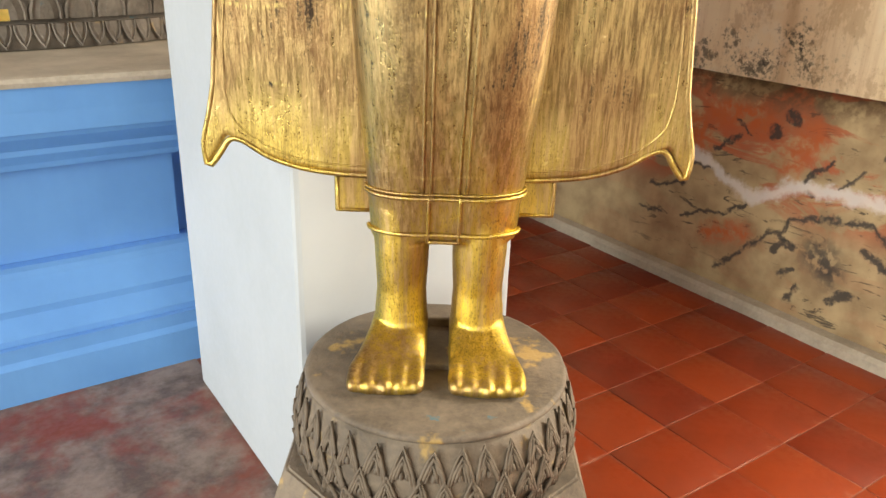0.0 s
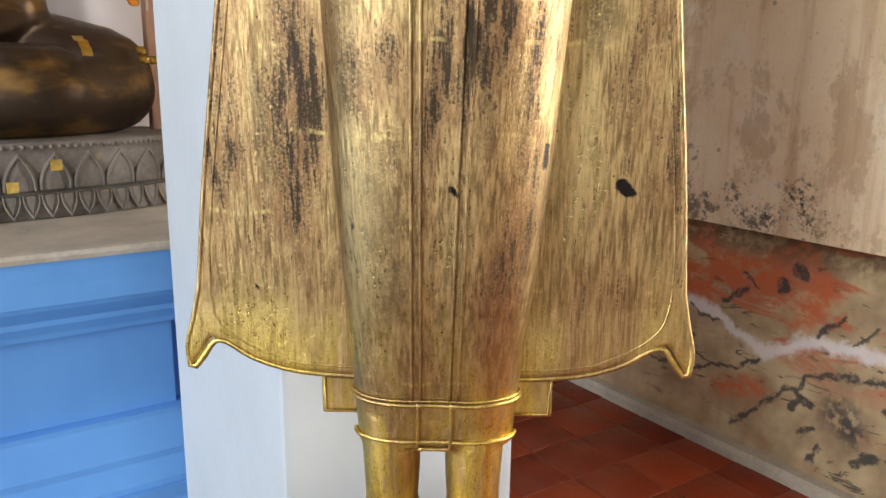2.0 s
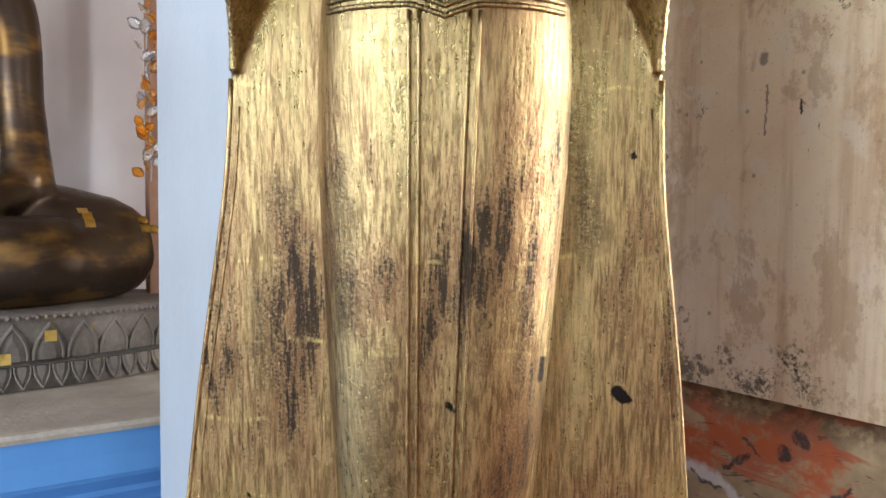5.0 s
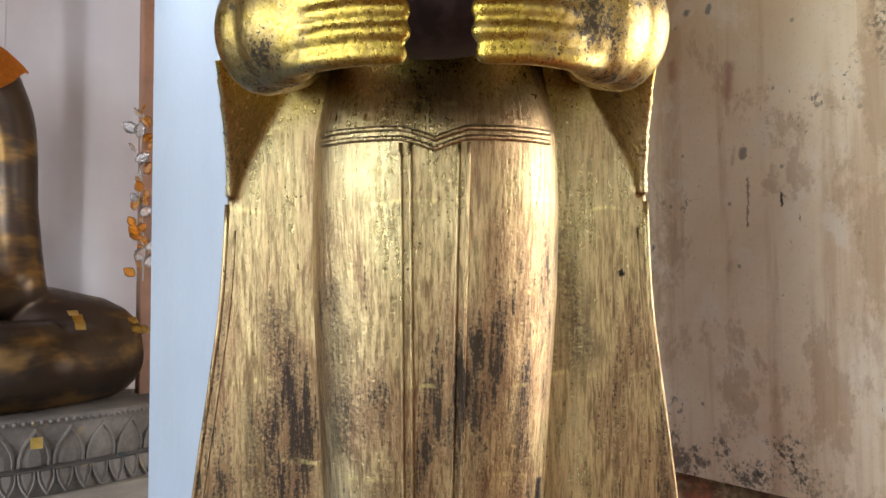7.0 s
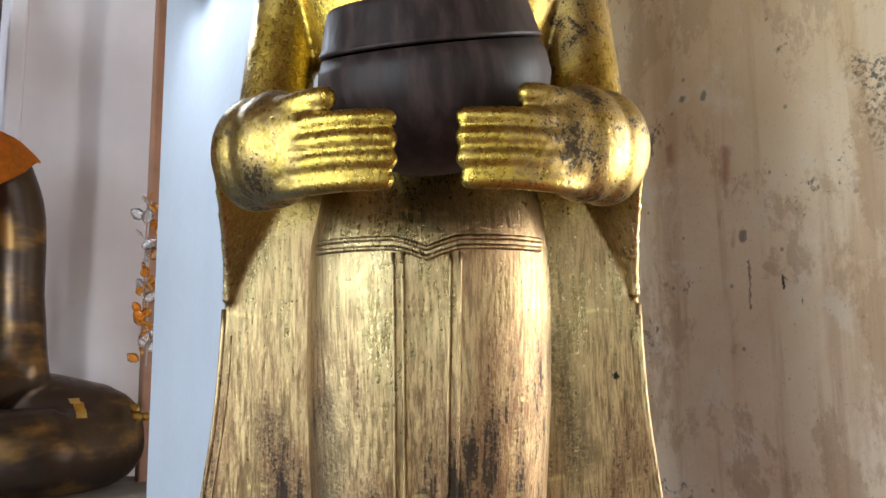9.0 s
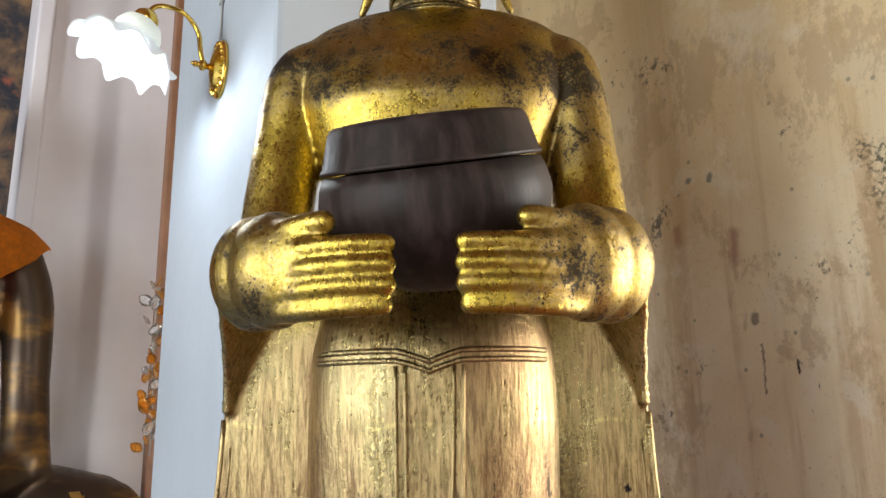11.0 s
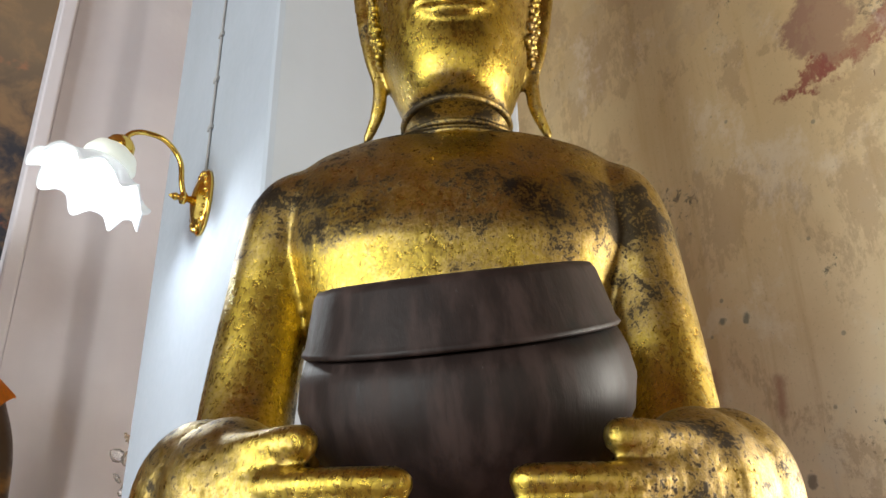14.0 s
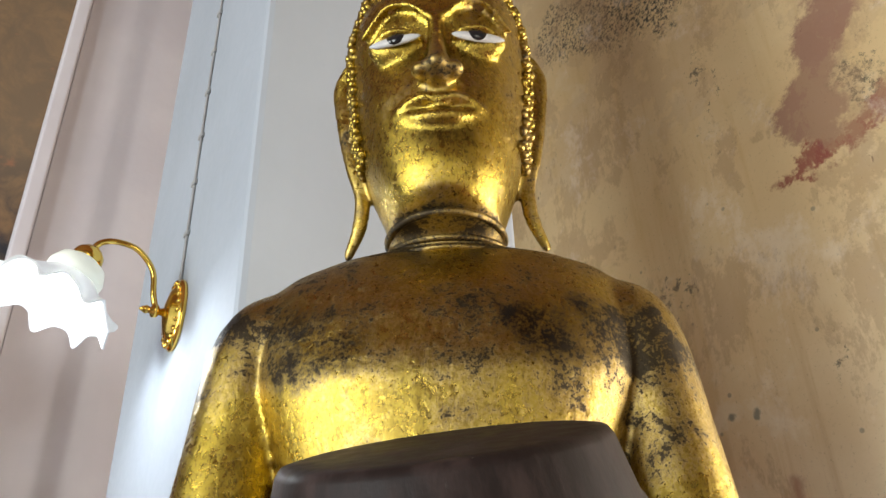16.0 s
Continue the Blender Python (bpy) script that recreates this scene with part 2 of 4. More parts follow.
def old_plaster():
    """Ochre limewash with water runs, mould and flaked patches."""
    n = Nodes("old_plaster", 0.85)
    u, w, z = n.axes()
    wide = n.noise(1.5, 5, 0.6, None, 0.3)
    mid = n.noise(5, 5, 0.6)
    fine = n.noise(45, 4, 0.6)
    runs = n.noise(1.0, 5, 0.65, n.at((9, 9, 0.55)))
    up = n.ramp(z, 1.2, 3.4)
    c = n.mix(n.ramp(wide, 0.32, 0.68), (0.71, 0.55, 0.37), (0.85, 0.73, 0.54))
    c = n.mix(n.math("MULTIPLY", n.ramp(runs, 0.48, 0.66), 0.55), c, (0.50, 0.315, 0.17))
    c = n.mix(n.math("MULTIPLY", n.ramp(mid, 0.56, 0.66), 0.6), c, (0.80, 0.73, 0.60))
    # yellower ochre upwards, its tone also darkened to even out the wall's brightness
    c = n.mix(n.math("MULTIPLY", up, 0.66), c, (0.64, 0.45, 0.19))
    # tall lost painting near the top: purple-brown flakes
    flake = n.ramp(n.math("ADD", n.noise(3.2, 6, 0.68), n.math("MULTIPLY", n.ramp(z, 3.0, 4.2), 0.19)), 0.64, 0.68)
    c = n.mix(n.math("MULTIPLY", flake, 0.14), c, n.mix(mid, (0.24, 0.10, 0.085), (0.36, 0.26, 0.20)))
    low = n.math("MULTIPLY", n.ramp(z, 0.70, 0.82), n.ramp(z, 1.08, 0.86))
    mould = n.ramp(n.math("ADD", n.math("ADD", n.noise(2.6, 2), n.math("MULTIPLY", low, 0.13)), n.math("MULTIPLY", n.noise(38, 4, 0.7), 0.55)), 0.99, 1.06)
    c = n.mix(n.math("MULTIPLY", mould, 0.8), c, (0.075, 0.068, 0.055))
    spots = n.ramp(n.voronoi(9), 0.09, 0.05)
    spots = n.math("MULTIPLY", spots, n.ramp(n.noise(1.3, 2), 0.48, 0.56))
    c = n.mix(n.math("MULTIPLY", spots, 0.6), c, (0.16, 0.15, 0.12))
    nick = n.math("MULTIPLY", n.ramp(n.noise(1.0, 3, 0.6, n.at((60, 60, 14))), 0.70, 0.74), n.ramp(mid, 0.5, 0.6))
    c = n.mix(n.math("MULTIPLY", nick, 0.75), c, (0.15, 0.085, 0.05))
    jw = n.math("ADD", w, n.math("MULTIPLY", n.math("SUBTRACT", fine, 0.5), 0.03))
    jz = n.math("ADD", z, n.math("MULTIPLY", n.math("SUBTRACT", mid, 0.5), 0.10))
    kw = n.math("ADD", jw, n.math("MULTIPLY", n.math("SUBTRACT", n.noise(6, 6, 0.72), 0.5), 0.42))
    kz = n.math("ADD", jz, n.math("MULTIPLY", n.math("SUBTRACT", n.noise(7, 6, 0.72, n.at((1, 1, 1), (2, 7, 3))), 0.5), 0.42))
    speck = n.ramp(n.noise(60, 4, 0.7), 0.46, 0.60)
    for p, q, r in (((1.66, 0.80), (1.59, 0.80), 0.045), ((1.47, 0.88), (1.40, 0.83), 0.045), ((1.50, 0.92), (1.45, 0.87), 0.02), ((1.13, 2.35), (1.08, 2.15), 0.05), ((2.35, 4.70), (1.75, 4.35), 0.17), ((1.75, 4.3), (1.45, 4.45), 0.10), ((1.10, 3.40), (1.05, 3.30), 0.05)):
        c = n.mix(n.math("MULTIPLY", n.math("MULTIPLY", n.stroke(kw, kz, p, q, r, 0.035), speck), 0.85), c, (0.055, 0.055, 0.045))
    for p, q, r, soft, tint, much in (((1.471, 1.775), (1.473, 1.735), 0.005, 0.003, (0.035, 0.025, 0.02), 1.0), ((1.592, 1.83), (1.600, 1.66), 0.0025, 0.003, (0.10, 0.06, 0.04), 0.8), ((1.609, 1.935), (1.611, 1.915), 0.014, 0.006, (0.20, 0.16, 0.13), 0.8),
                                      ((1.655, 2.23), (1.665, 2.13), 0.016, 0.02, (0.30, 0.10, 0.07), 0.6), ((1.902, 2.30), (1.90, 2.26), 0.015, 0.02, (0.32, 0.12, 0.08), 0.5), ((1.73, 2.49), (1.735, 2.47), 0.012, 0.006, (0.16, 0.16, 0.13), 0.8), ((1.825, 2.50), (1.83, 2.49), 0.011, 0.006, (0.16, 0.16, 0.13), 0.8),
                                      ((1.40, 3.17), (1.26, 3.23), 0.04, 0.02, (0.27, 0.07, 0.05), 0.9), ((1.26, 3.23), (1.0, 3.27), 0.045, 0.02, (0.29, 0.085, 0.06), 0.85), ((1.28, 3.36), (1.10, 3.70), 0.11, 0.03, (0.28, 0.13, 0.10), 0.8)):
        c = n.mix(n.math("MULTIPLY", n.stroke(*((kw, kz) if r >= 0.04 else (jw, jz)), p, q, r, soft), much), c, tint)
    c = n.mix(n.math("MULTIPLY", n.ramp(n.noise(3.1, 8, 0.76, n.at((1, 1, 0.6), (1, 9, 4)), 0.2), 0.51, 0.57), 0.48), c, (0.43, 0.285, 0.16))
    # pale bloom, fine dark flecks
    c = n.mix(n.math("MULTIPLY", n.ramp(n.noise(2.3, 7, 0.72, n.at((1, 1, 0.8), (7, 3, 1)), 0.15), 0.54, 0.66), 0.42), c, (0.86, 0.77, 0.63))
    c = n.mix(n.math("MULTIPLY", n.ramp(n.noise(75, 5, 0.75), 0.58, 0.68), 0.42), c, (0.26, 0.17, 0.10))
    b = n.bump(mid, 0.3, 0.02)
    return n.done(c, None, None, n.bump(fine, 0.3, 0.005, b))


def mural():
    """The worn landscape painted on the lower wall: rocks, orange cloud, a white stream and dark brush strokes."""
    n = Nodes("mural_paint", 0.8)
    u, w, z = n.axes()
    flow = n.at((1, 1, 2.4), (0, 0, 0), (-24, 0, 0))
    wide = n.noise(3.0, 5, 0.6, flow, 0.8)
    fine = n.noise(40, 4)
    stroke = n.noise(8.0, 5, 0.68, n.at((1, 1, 4.2), (0, 0.3, 0), (-28, 0, 0)), 0.9)
    c = n.mix(n.ramp(n.noise(7, 5), 0.3, 0.7), (0.29, 0.205, 0.12), (0.50, 0.39, 0.235))
    high = n.ramp(z, 0.30, 0.46)
    orange = n.math("MULTIPLY", n.ramp(wide, 0.47, 0.56), n.ramp(high, 0, 1, 0.15, 1.0))
    c = n.mix(n.math("MULTIPLY", orange, 0.85), c, n.mix(n.noise(16, 3), (0.52, 0.085, 0.025), (0.34, 0.13, 0.07)))
    dark = n.math("MULTIPLY", n.ramp(stroke, 0.57, 0.65), n.ramp(n.noise(2.6, 3), 0.42, 0.56))
    c = n.mix(n.math("MULTIPLY", dark, 0.85), c, (0.05, 0.042, 0.036))
    wob = n.noise(30, 4)
    jw = n.math("ADD", w, n.math("MULTIPLY", n.math("SUBTRACT", n.noise(9, 5, 0.65), 0.5), 0.12))
    jz = n.math("ADD", z, n.math("MULTIPLY", n.math("SUBTRACT", n.noise(11, 5, 0.65, n.at((1, 1, 1), (5, 3, 2))), 0.5), 0.10))
    # clouds of orange-red
    for p, q, r in (((1.70, 0.66), (1.52, 0.655), 0.05), ((1.33, 0.645), (1.38, 0.53), 0.045), ((1.64, 0.22), (1.50, 0.27), 0.03), ((1.86, 0.60), (1.75, 0.55), 0.06)):
        c = n.mix(n.math("MULTIPLY", n.stroke(jw, jz, p, q, r, 0.035), n.ramp(wob, 0.36, 0.58, 0.35, 0.95)), c, n.mix(n.noise(28, 4), (0.56, 0.10, 0.022), (0.40, 0.14, 0.06)))
    # the dark upper margin, then the pale stream and the brush strokes
    c = n.mix(n.math("MULTIPLY", n.math("MULTIPLY", n.ramp(jz, 0.665, 0.74), n.ramp(wob, 0.35, 0.60)), 0.75), c, (0.15, 0.09, 0.055))
    stream = n.strokes(jw, jz, [(2.1, 0.53), (1.72, 0.475), (1.485, 0.386), (1.376, 0.463), (1.19, 0.483), (0.9, 0.49), (0.4, 0.44), (-0.2, 0.5)], 0.019, 0.014)
    c = n.mix(n.math("MULTIPLY", stream, 0.88), c, n.mix(n.noise(12, 3), (0.80, 0.72, 0.68), (0.58, 0.62, 0.66)))
    arc = n.strokes(jw, jz, [(1.567, 0.098), (1.466, 0.232), (1.304, 0.356), (1.169, 0.415), (1.05, 0.41), (0.9, 0.30)], 0.008, 0.007)
    for p, q, r in (((1.685, 0.527), (1.59, 0.566), 0.008), ((1.43, 0.683), (1.40, 0.66), 0.02), ((1.77, 0.25), (1.60, 0.31), 0.007), ((1.60, 0.31), (1.505, 0.36), 0.009), ((1.306, 0.489), (1.244, 0.584), 0.009), ((1.20, 0.50), (1.13, 0.56), 0.006), ((1.62, 0.63), (1.56, 0.60), 0.007), ((1.36, 0.24), (1.33, 0.29), 0.012), ((1.33, 0.17), (1.28, 0.19), 0.012), ((1.48, 0.64), (1.45, 0.61), 0.012), ((1.10, 0.62), (1.02, 0.68), 0.008), ((1.92, 0.34), (1.78, 0.36), 0.007), ((1.80, 0.47), (1.68, 0.44), 0.006), ((1.95, 0.22), (1.86, 0.24), 0.006), ((1.15, 0.14), (1.08, 0.19), 0.014), ((1.27, 0.10), (1.25, 0.14), 0.010), ((1.36, 0.30), (1.30, 0.27), 0.012), ((1.08, 0.33), (0.98, 0.30), 0.012)):
        arc = n.math("MAXIMUM", arc, n.stroke(jw, jz, p, q, r, 0.006))
    arc = n.math("MAXIMUM", arc, n.math("MULTIPLY", n.stroke(jw, jz, (1.21, 0.27), (1.17, 0.235), 0.05, 0.04), n.ramp(wob, 0.38, 0.55)))
    arc = n.math("MULTIPLY", arc, n.ramp(wob, 0.30, 0.48, 0.35, 1.0))
    c = n.mix(n.math("MULTIPLY", arc, 0.9), c, (0.035, 0.035, 0.038))
    return n.done(c, None, None, n.bump(n.noise(9, 6), 0.35, 0.02, n.bump(fine, 0.2, 0.004)))


def painted_wall(name, light, dark, wash=0.0):
    n = Nodes(name, 0.62)
    wide, fine = n.noise(1.6, 4), n.noise(55, 4)
    streak = n.noise(1.0, 4, 0.6, n.at((22, 22, 1.6)))
    c = n.mix(n.ramp(n.math("ADD", n.math("MULTIPLY", wide, 0.9), n.math("MULTIPLY", streak, 0.1)), 0.3, 0.7), dark, light)
    dirt = n.ramp(n.noise(26, 5, 0.7), 0.70, 0.78)
    c = n.mix(n.math("MULTIPLY", dirt, 0.35), c, tuple(v * 0.45 for v in dark))
    return n.done(c, n.ramp(fine, 0.2, 0.8, 0.55, 0.7), None, n.bump(n.noise(6, 3), 0.25, 0.012, n.bump(fine, 0.12, 0.003)))


def worn_cement():
    """Cement floor with remains of oxide-red paint."""
    n = Nodes("worn_cement", 0.55)
    wide, fine = n.noise(3.0, 5, 0.62, None, 0.4), n.noise(50, 5)
    red = n.ramp(n.math("ADD", wide, n.math("MULTIPLY", n.noise(17, 5, 0.7), 0.25)), 0.56, 0.76)
    grey = n.mix(n.ramp(n.noise(9, 6, 0.7), 0.35, 0.65), (0.10, 0.068, 0.056), (0.25, 0.19, 0.16))
    c = n.mix(red, grey, n.mix(n.noise(14, 4), (0.15, 0.030, 0.018), (0.25, 0.062, 0.036)))
    return n.done(c, n.ramp(fine, 0.3, 0.7, 0.40, 0.62), None, n.bump(fine, 0.2, 0.004))


def clay_tile():
    n = Nodes("clay_tile", 0.4)
    r = n.random()
    wide, fine = n.noise(4.5, 5, 0.6), n.noise(45, 4)
    c = n.mix(r, (0.18, 0.018, 0.005), (0.26, 0.035, 0.007))
    c = n.mix(n.ramp(wide, 0.3, 0.75), c, n.mix(r, (0.12, 0.012, 0.004), (0.22, 0.028, 0.006)))
    scuff = n.ramp(n.noise(3.4, 6, 0.74, None, 0.5), 0.60, 0.70)
    c = n.mix(n.math("MULTIPLY", scuff, 0.40), c, (0.45, 0.24, 0.17))
    return n.done(c, n.ramp(fine, 0.3, 0.7, 0.28, 0.46), None, n.bump(n.noise(14, 4), 0.2, 0.006))


def bronze():
    n = Nodes("dark_bronze", 0.35, 0.85)
    wide, fine = n.noise(2.2, 4, 0.6, n.at((1, 1, 2.4))), n.noise(60, 4)
    rub = n.ramp(n.math("ADD", wide, n.math("MULTIPLY", n.noise(7, 5), 0.25)), 0.60, 0.76)
    c = n.mix(rub, n.mix(n.noise(9, 4), (0.060, 0.043, 0.034), (0.12, 0.085, 0.062)), (0.33, 0.19, 0.065))
    return n.done(c, n.ramp(fine, 0.3, 0.7, 0.30, 0.46), None, n.bump(fine, 0.1, 0.002))


def stone(name, dark, light, specks=0.0):
    n = Nodes(name, 0.75)
    wide, fine = n.noise(7, 5), n.noise(70, 5, 0.65)
    c = n.mix(n.ramp(n.math("ADD", n.math("MULTIPLY", wide, 0.6), n.math("MULTIPLY", fine, 0.4)), 0.3, 0.7), dark, light)
    if specks:
        c = n.mix(n.math("MULTIPLY", n.ramp(n.noise(16, 4), 0.62, 0.70), specks), c, (0.62, 0.40, 0.10))
        c = n.mix(n.math("MULTIPLY", n.ramp(n.noise(21, 3, 0.5, n.at((1, 1, 1), (4, 2, 7))), 0.68, 0.73), 0.7), c, (0.03, 0.14, 0.20))
    return n.done(c, n.ramp(fine, 0.3, 0.7, 0.6, 0.85), None, n.bump(fine, 0.4, 0.006))


def lacquer():
    n = Nodes("bowl_lacquer", 0.28)
    drip = n.noise(1.0, 5, 0.65, n.at((45, 45, 9)))
    fine = n.noise(90, 4)
    c = n.mix(n.ramp(drip, 0.4, 0.7), (0.017, 0.011, 0.010), (0.044, 0.028, 0.025))
    c = n.mix(n.math("MULTIPLY", n.ramp(n.noise(14, 4), 0.62, 0.72), 0.6), c, (0.012, 0.018, 0.018))
    nick = n.math("MULTIPLY", n.ramp(n.noise(1.0, 4, 0.6, n.at((120, 120, 22))), 0.68, 0.74), n.ramp(n.noise(11, 3), 0.55, 0.62))
    c = n.mix(n.math("MULTIPLY", nick, 0.8), c, (0.30, 0.27, 0.25))
    return n.done(c, n.ramp(drip, 0.35, 0.7, 0.48, 0.66), None, n.bump(drip, 0.2, 0.004, n.bump(fine, 0.15, 0.002)), Specular_IOR_Level=0.22)


def back_mural():
    n = Nodes("old_wall_painting", 0.8)
    u, w, z = n.axes()
    blot = n.noise(3.4, 6, 0.66, None, 0.6)
    c = n.mix(n.ramp(blot, 0.42, 0.66), (0.022, 0.025, 0.036), (0.24, 0.14, 0.07))
    c = n.mix(n.ramp(n.noise(6, 5, 0.6), 0.58, 0.68), c, (0.28, 0.085, 0.05))
    c = n.mix(n.math("MULTIPLY", n.ramp(z, 3.5, 4.3), 0.6), c, (0.36, 0.24, 0.13))
    return n.done(c, None, None, n.bump(n.noise(40, 4), 0.2, 0.004))


GOLD = gold_leaf()
PLASTER = old_plaster()
MURAL = mural()
WHITE = painted_wall("white_limewash", (0.39, 0.43, 0.49), (0.335, 0.37, 0.42))
LAVENDER = painted_wall("pale_lilac_wall", (0.78, 0.75, 0.80), (0.66, 0.63, 0.69))
BLUE = painted_wall("blue_gloss_paint", (0.125, 0.36, 0.78), (0.09, 0.28, 0.66))
CEMENT = worn_cement()
GREY_CEMENT = stone("bare_cement", (0.34, 0.30, 0.25), (0.52, 0.47, 0.40))
TILE = clay_tile()
GROUT = stone("grout", (0.15, 0.028, 0.012), (0.32, 0.11, 0.065))
BRONZE = bronze()
DARK_STONE = stone("carved_grey_stone", (0.055, 0.043, 0.034), (0.20, 0.16, 0.125), 0.40)
LEAD = stone("lotus_base_metal", (0.11, 0.095, 0.085), (0.25, 0.22, 0.20), 0.25)
LACQUER = lacquer()
BACK_MURAL = back_mural()
BROWN = plain("brown_wood_paint", (0.27, 0.13, 0.075), 0.5)
BRASS = plain("polished_brass", (0.88, 0.60, 0.13), 0.16, 1.0, 60, 0.06, 0.05)
FOIL = plain("gold_foil", (0.95, 0.68, 0.22), 0.35, 1.0, 50, 0.1, 0.3)
ORANGE = plain("orange_cloth", (0.88, 0.27, 0.015), 0.75, 0.0, 60, 0.15, 0.3)
CABLE = plain("grey_cable", (0.36, 0.36, 0.36), 0.5)
EYE_WHITE = plain("eye_shell", (0.50, 0.50, 0.50), 0.3)
EYE_DARK = plain("eye_black", (0.012, 0.012, 0.014), 0.12)
CEILING = plain("ceiling_boards", (0.20, 0.085, 0.06), 0.6, 0.0, 8)
AMBER = Nodes("amber_plastic", 0.08).done((0.95, 0.42, 0.03), None, None, None, Transmission_Weight=0.7)
CLEAR = Nodes("clear_plastic", 0.06).done((0.95, 0.95, 0.96), None, None, None, Transmission_Weight=0.85)
SHADE = Nodes("opal_glass", 0.25).done((0.62, 0.64, 0.66), None, None, None, Transmission_Weight=0.25, Emission_Color=(0.86, 0.93, 1.0, 1.0), Emission_Strength=0.28)
BULB = Nodes("lit_bulb", 0.4).done((0.9, 0.9, 0.9), None, None, None, Emission_Color=(0.88, 0.94, 1.0, 1.0), Emission_Strength=14.0)
NECK_GLASS = Nodes("frosted_glass_neck", 0.3).done((0.80, 0.84, 0.78), None, None, None, Emission_Color=(0.8, 0.88, 0.80, 1.0), Emission_Strength=0.35)


# ---- building helpers ----
def part(name, bm, material, parent=None, label="", smooth=True, m=None, tidy=True):
    """Links a bmesh as one mesh object, under a thing or a part where one is given."""
    if tidy:
        bmesh.ops.recalc_face_normals(bm, faces=bm.faces)
    me = bpy.data.meshes.new(name)
    bm.to_mesh(me)
    bm.free()
    for mat in material if isinstance(material, (list, tuple)) else [material]:
        me.materials.append(mat)
    me.polygons.foreach_set("use_smooth", [smooth] * len(me.polygons))
    ob = new(name, me)
    if parent:
        ob.parent = parent
    if m:
        ob.matrix_basis = m
    return tagged(ob, label)


def thing(name, label, category, m=None, group="", kind=""):
    ob = new(name)
    ob.empty_display_size = 0.1
    ob.matrix_world = m or Matrix()
    return tagged(ob, label, category, group, kind)


def box(bm, a, b, bevel=0.0):
    vs = [bm.verts.new((x, y, z)) for x in (a[0], b[0]) for y in (a[1], b[1]) for z in (a[2], b[2])]
    fs = [bm.faces.new([vs[i] for i in q]) for q in ((0, 1, 3, 2), (4, 6, 7, 5), (0, 4, 5, 1), (2, 3, 7, 6), (0, 2, 6, 4), (1, 5, 7, 3))]
    if bevel:
        es = {e for f in fs for e in f.edges}
        bmesh.ops.bevel(bm, geom=list(es), offset=bevel, segments=2, affect="EDGES", profile=0.5)
    return bm


def loft(bm, rings, cap=True, closed=True):
    """Skins rings of equally many points; returns the bmesh."""
    rows = [[bm.verts.new(p) for p in ring] for ring in rings]
    n = len(rows[0])
    for a, b in zip(rows, rows[1:]):
        for i in range(n if closed else n - 1):
            j = (i + 1) % n
            bm.faces.new((a[i], a[j], b[j], b[i]))
    if cap and closed:
        bm.faces.new(rows[0])
        bm.faces.new(rows[-1])
    return bm


def turned(bm, profile, n=48, m=None, wobble=None):
    """A solid of revolution round z from (radius, height) pairs."""
    m = m or Matrix()
    rings = []
    for r, z in profile:
        rings.append([m @ Vector(((r + (wobble(a, z) if wobble else 0)) * math.cos(a), (r + (wobble(a, z) if wobble else 0)) * math.sin(a), z)) for a in (2 * math.pi * i / n for i in range(n))])
    return loft(bm, rings)


def tube(bm, path, radius, n=8, flat=1.0):
    """A round bar along a path; radius may be a list."""
    path = [Vector(p) for p in path]
    rad = radius if isinstance(radius, (list, tuple)) else [radius] * len(path)
    rings, side = [], None
    for i, p in enumerate(path):
        d = (path[min(i + 1, len(path) - 1)] - path[max(i - 1, 0)]).normalized()
        if side is None:
            side = d.orthogonal().normalized()
        side = (side - d * side.dot(d)).normalized()
        up = d.cross(side)
        rings.append([p + rad[i] * (math.cos(a) * side + flat * math.sin(a) * up) for a in (2 * math.pi * k / n for k in range(n))])
    return loft(bm, rings)


def ball(bm, c, r, m=None, u=24, v=16):
    """An ellipsoid with half axes r at c, turned by m."""
    m = Matrix.Translation(c) @ (m or Matrix()).to_4x4() @ Matrix.Diagonal((*r, 1))
    bmesh.ops.create_uvsphere(bm, u_segments=u, v_segments=v, radius=1.0, matrix=m)
    return bm


def smooth_path(points, steps=6):
    """Catmull-Rom through the points."""
    p = [Vector(q) for q in points]
    p = [2 * p[0] - p[1]] + p + [2 * p[-1] - p[-2]]
    out = []
    for i in range(1, len(p) - 2):
        for k in range(steps):
            t = k / steps
            a, b, c, d = p[i - 1:i + 3]
            out.append(0.5 * ((2 * b) + (c - a) * t + (2 * a - 5 * b + 4 * c - d) * t * t + (3 * b - a - 3 * c + d) * t ** 3))
    return out + [p[-2]]


def table(rows, x):
    """Smooth look-up between rows of (x, value, value...)."""
    if x <= rows[0][0]:
        return rows[0][1:]
    for a, b in zip(rows, rows[1:]):
        if x <= b[0]:
            t = (x - a[0]) / (b[0] - a[0])
            t = t * t * (3 - 2 * t) if len(rows) < 4 else t
            return tuple(p + (q - p) * t for p, q in zip(a[1:], b[1:]))
    return rows[-1][1:]


def structure(name, bm, material, label, category="", smooth=False):
    return tagged(part(name, bm, material, None, label, smooth, ROOM), "", category or name.split("_")[0], "", "structure")

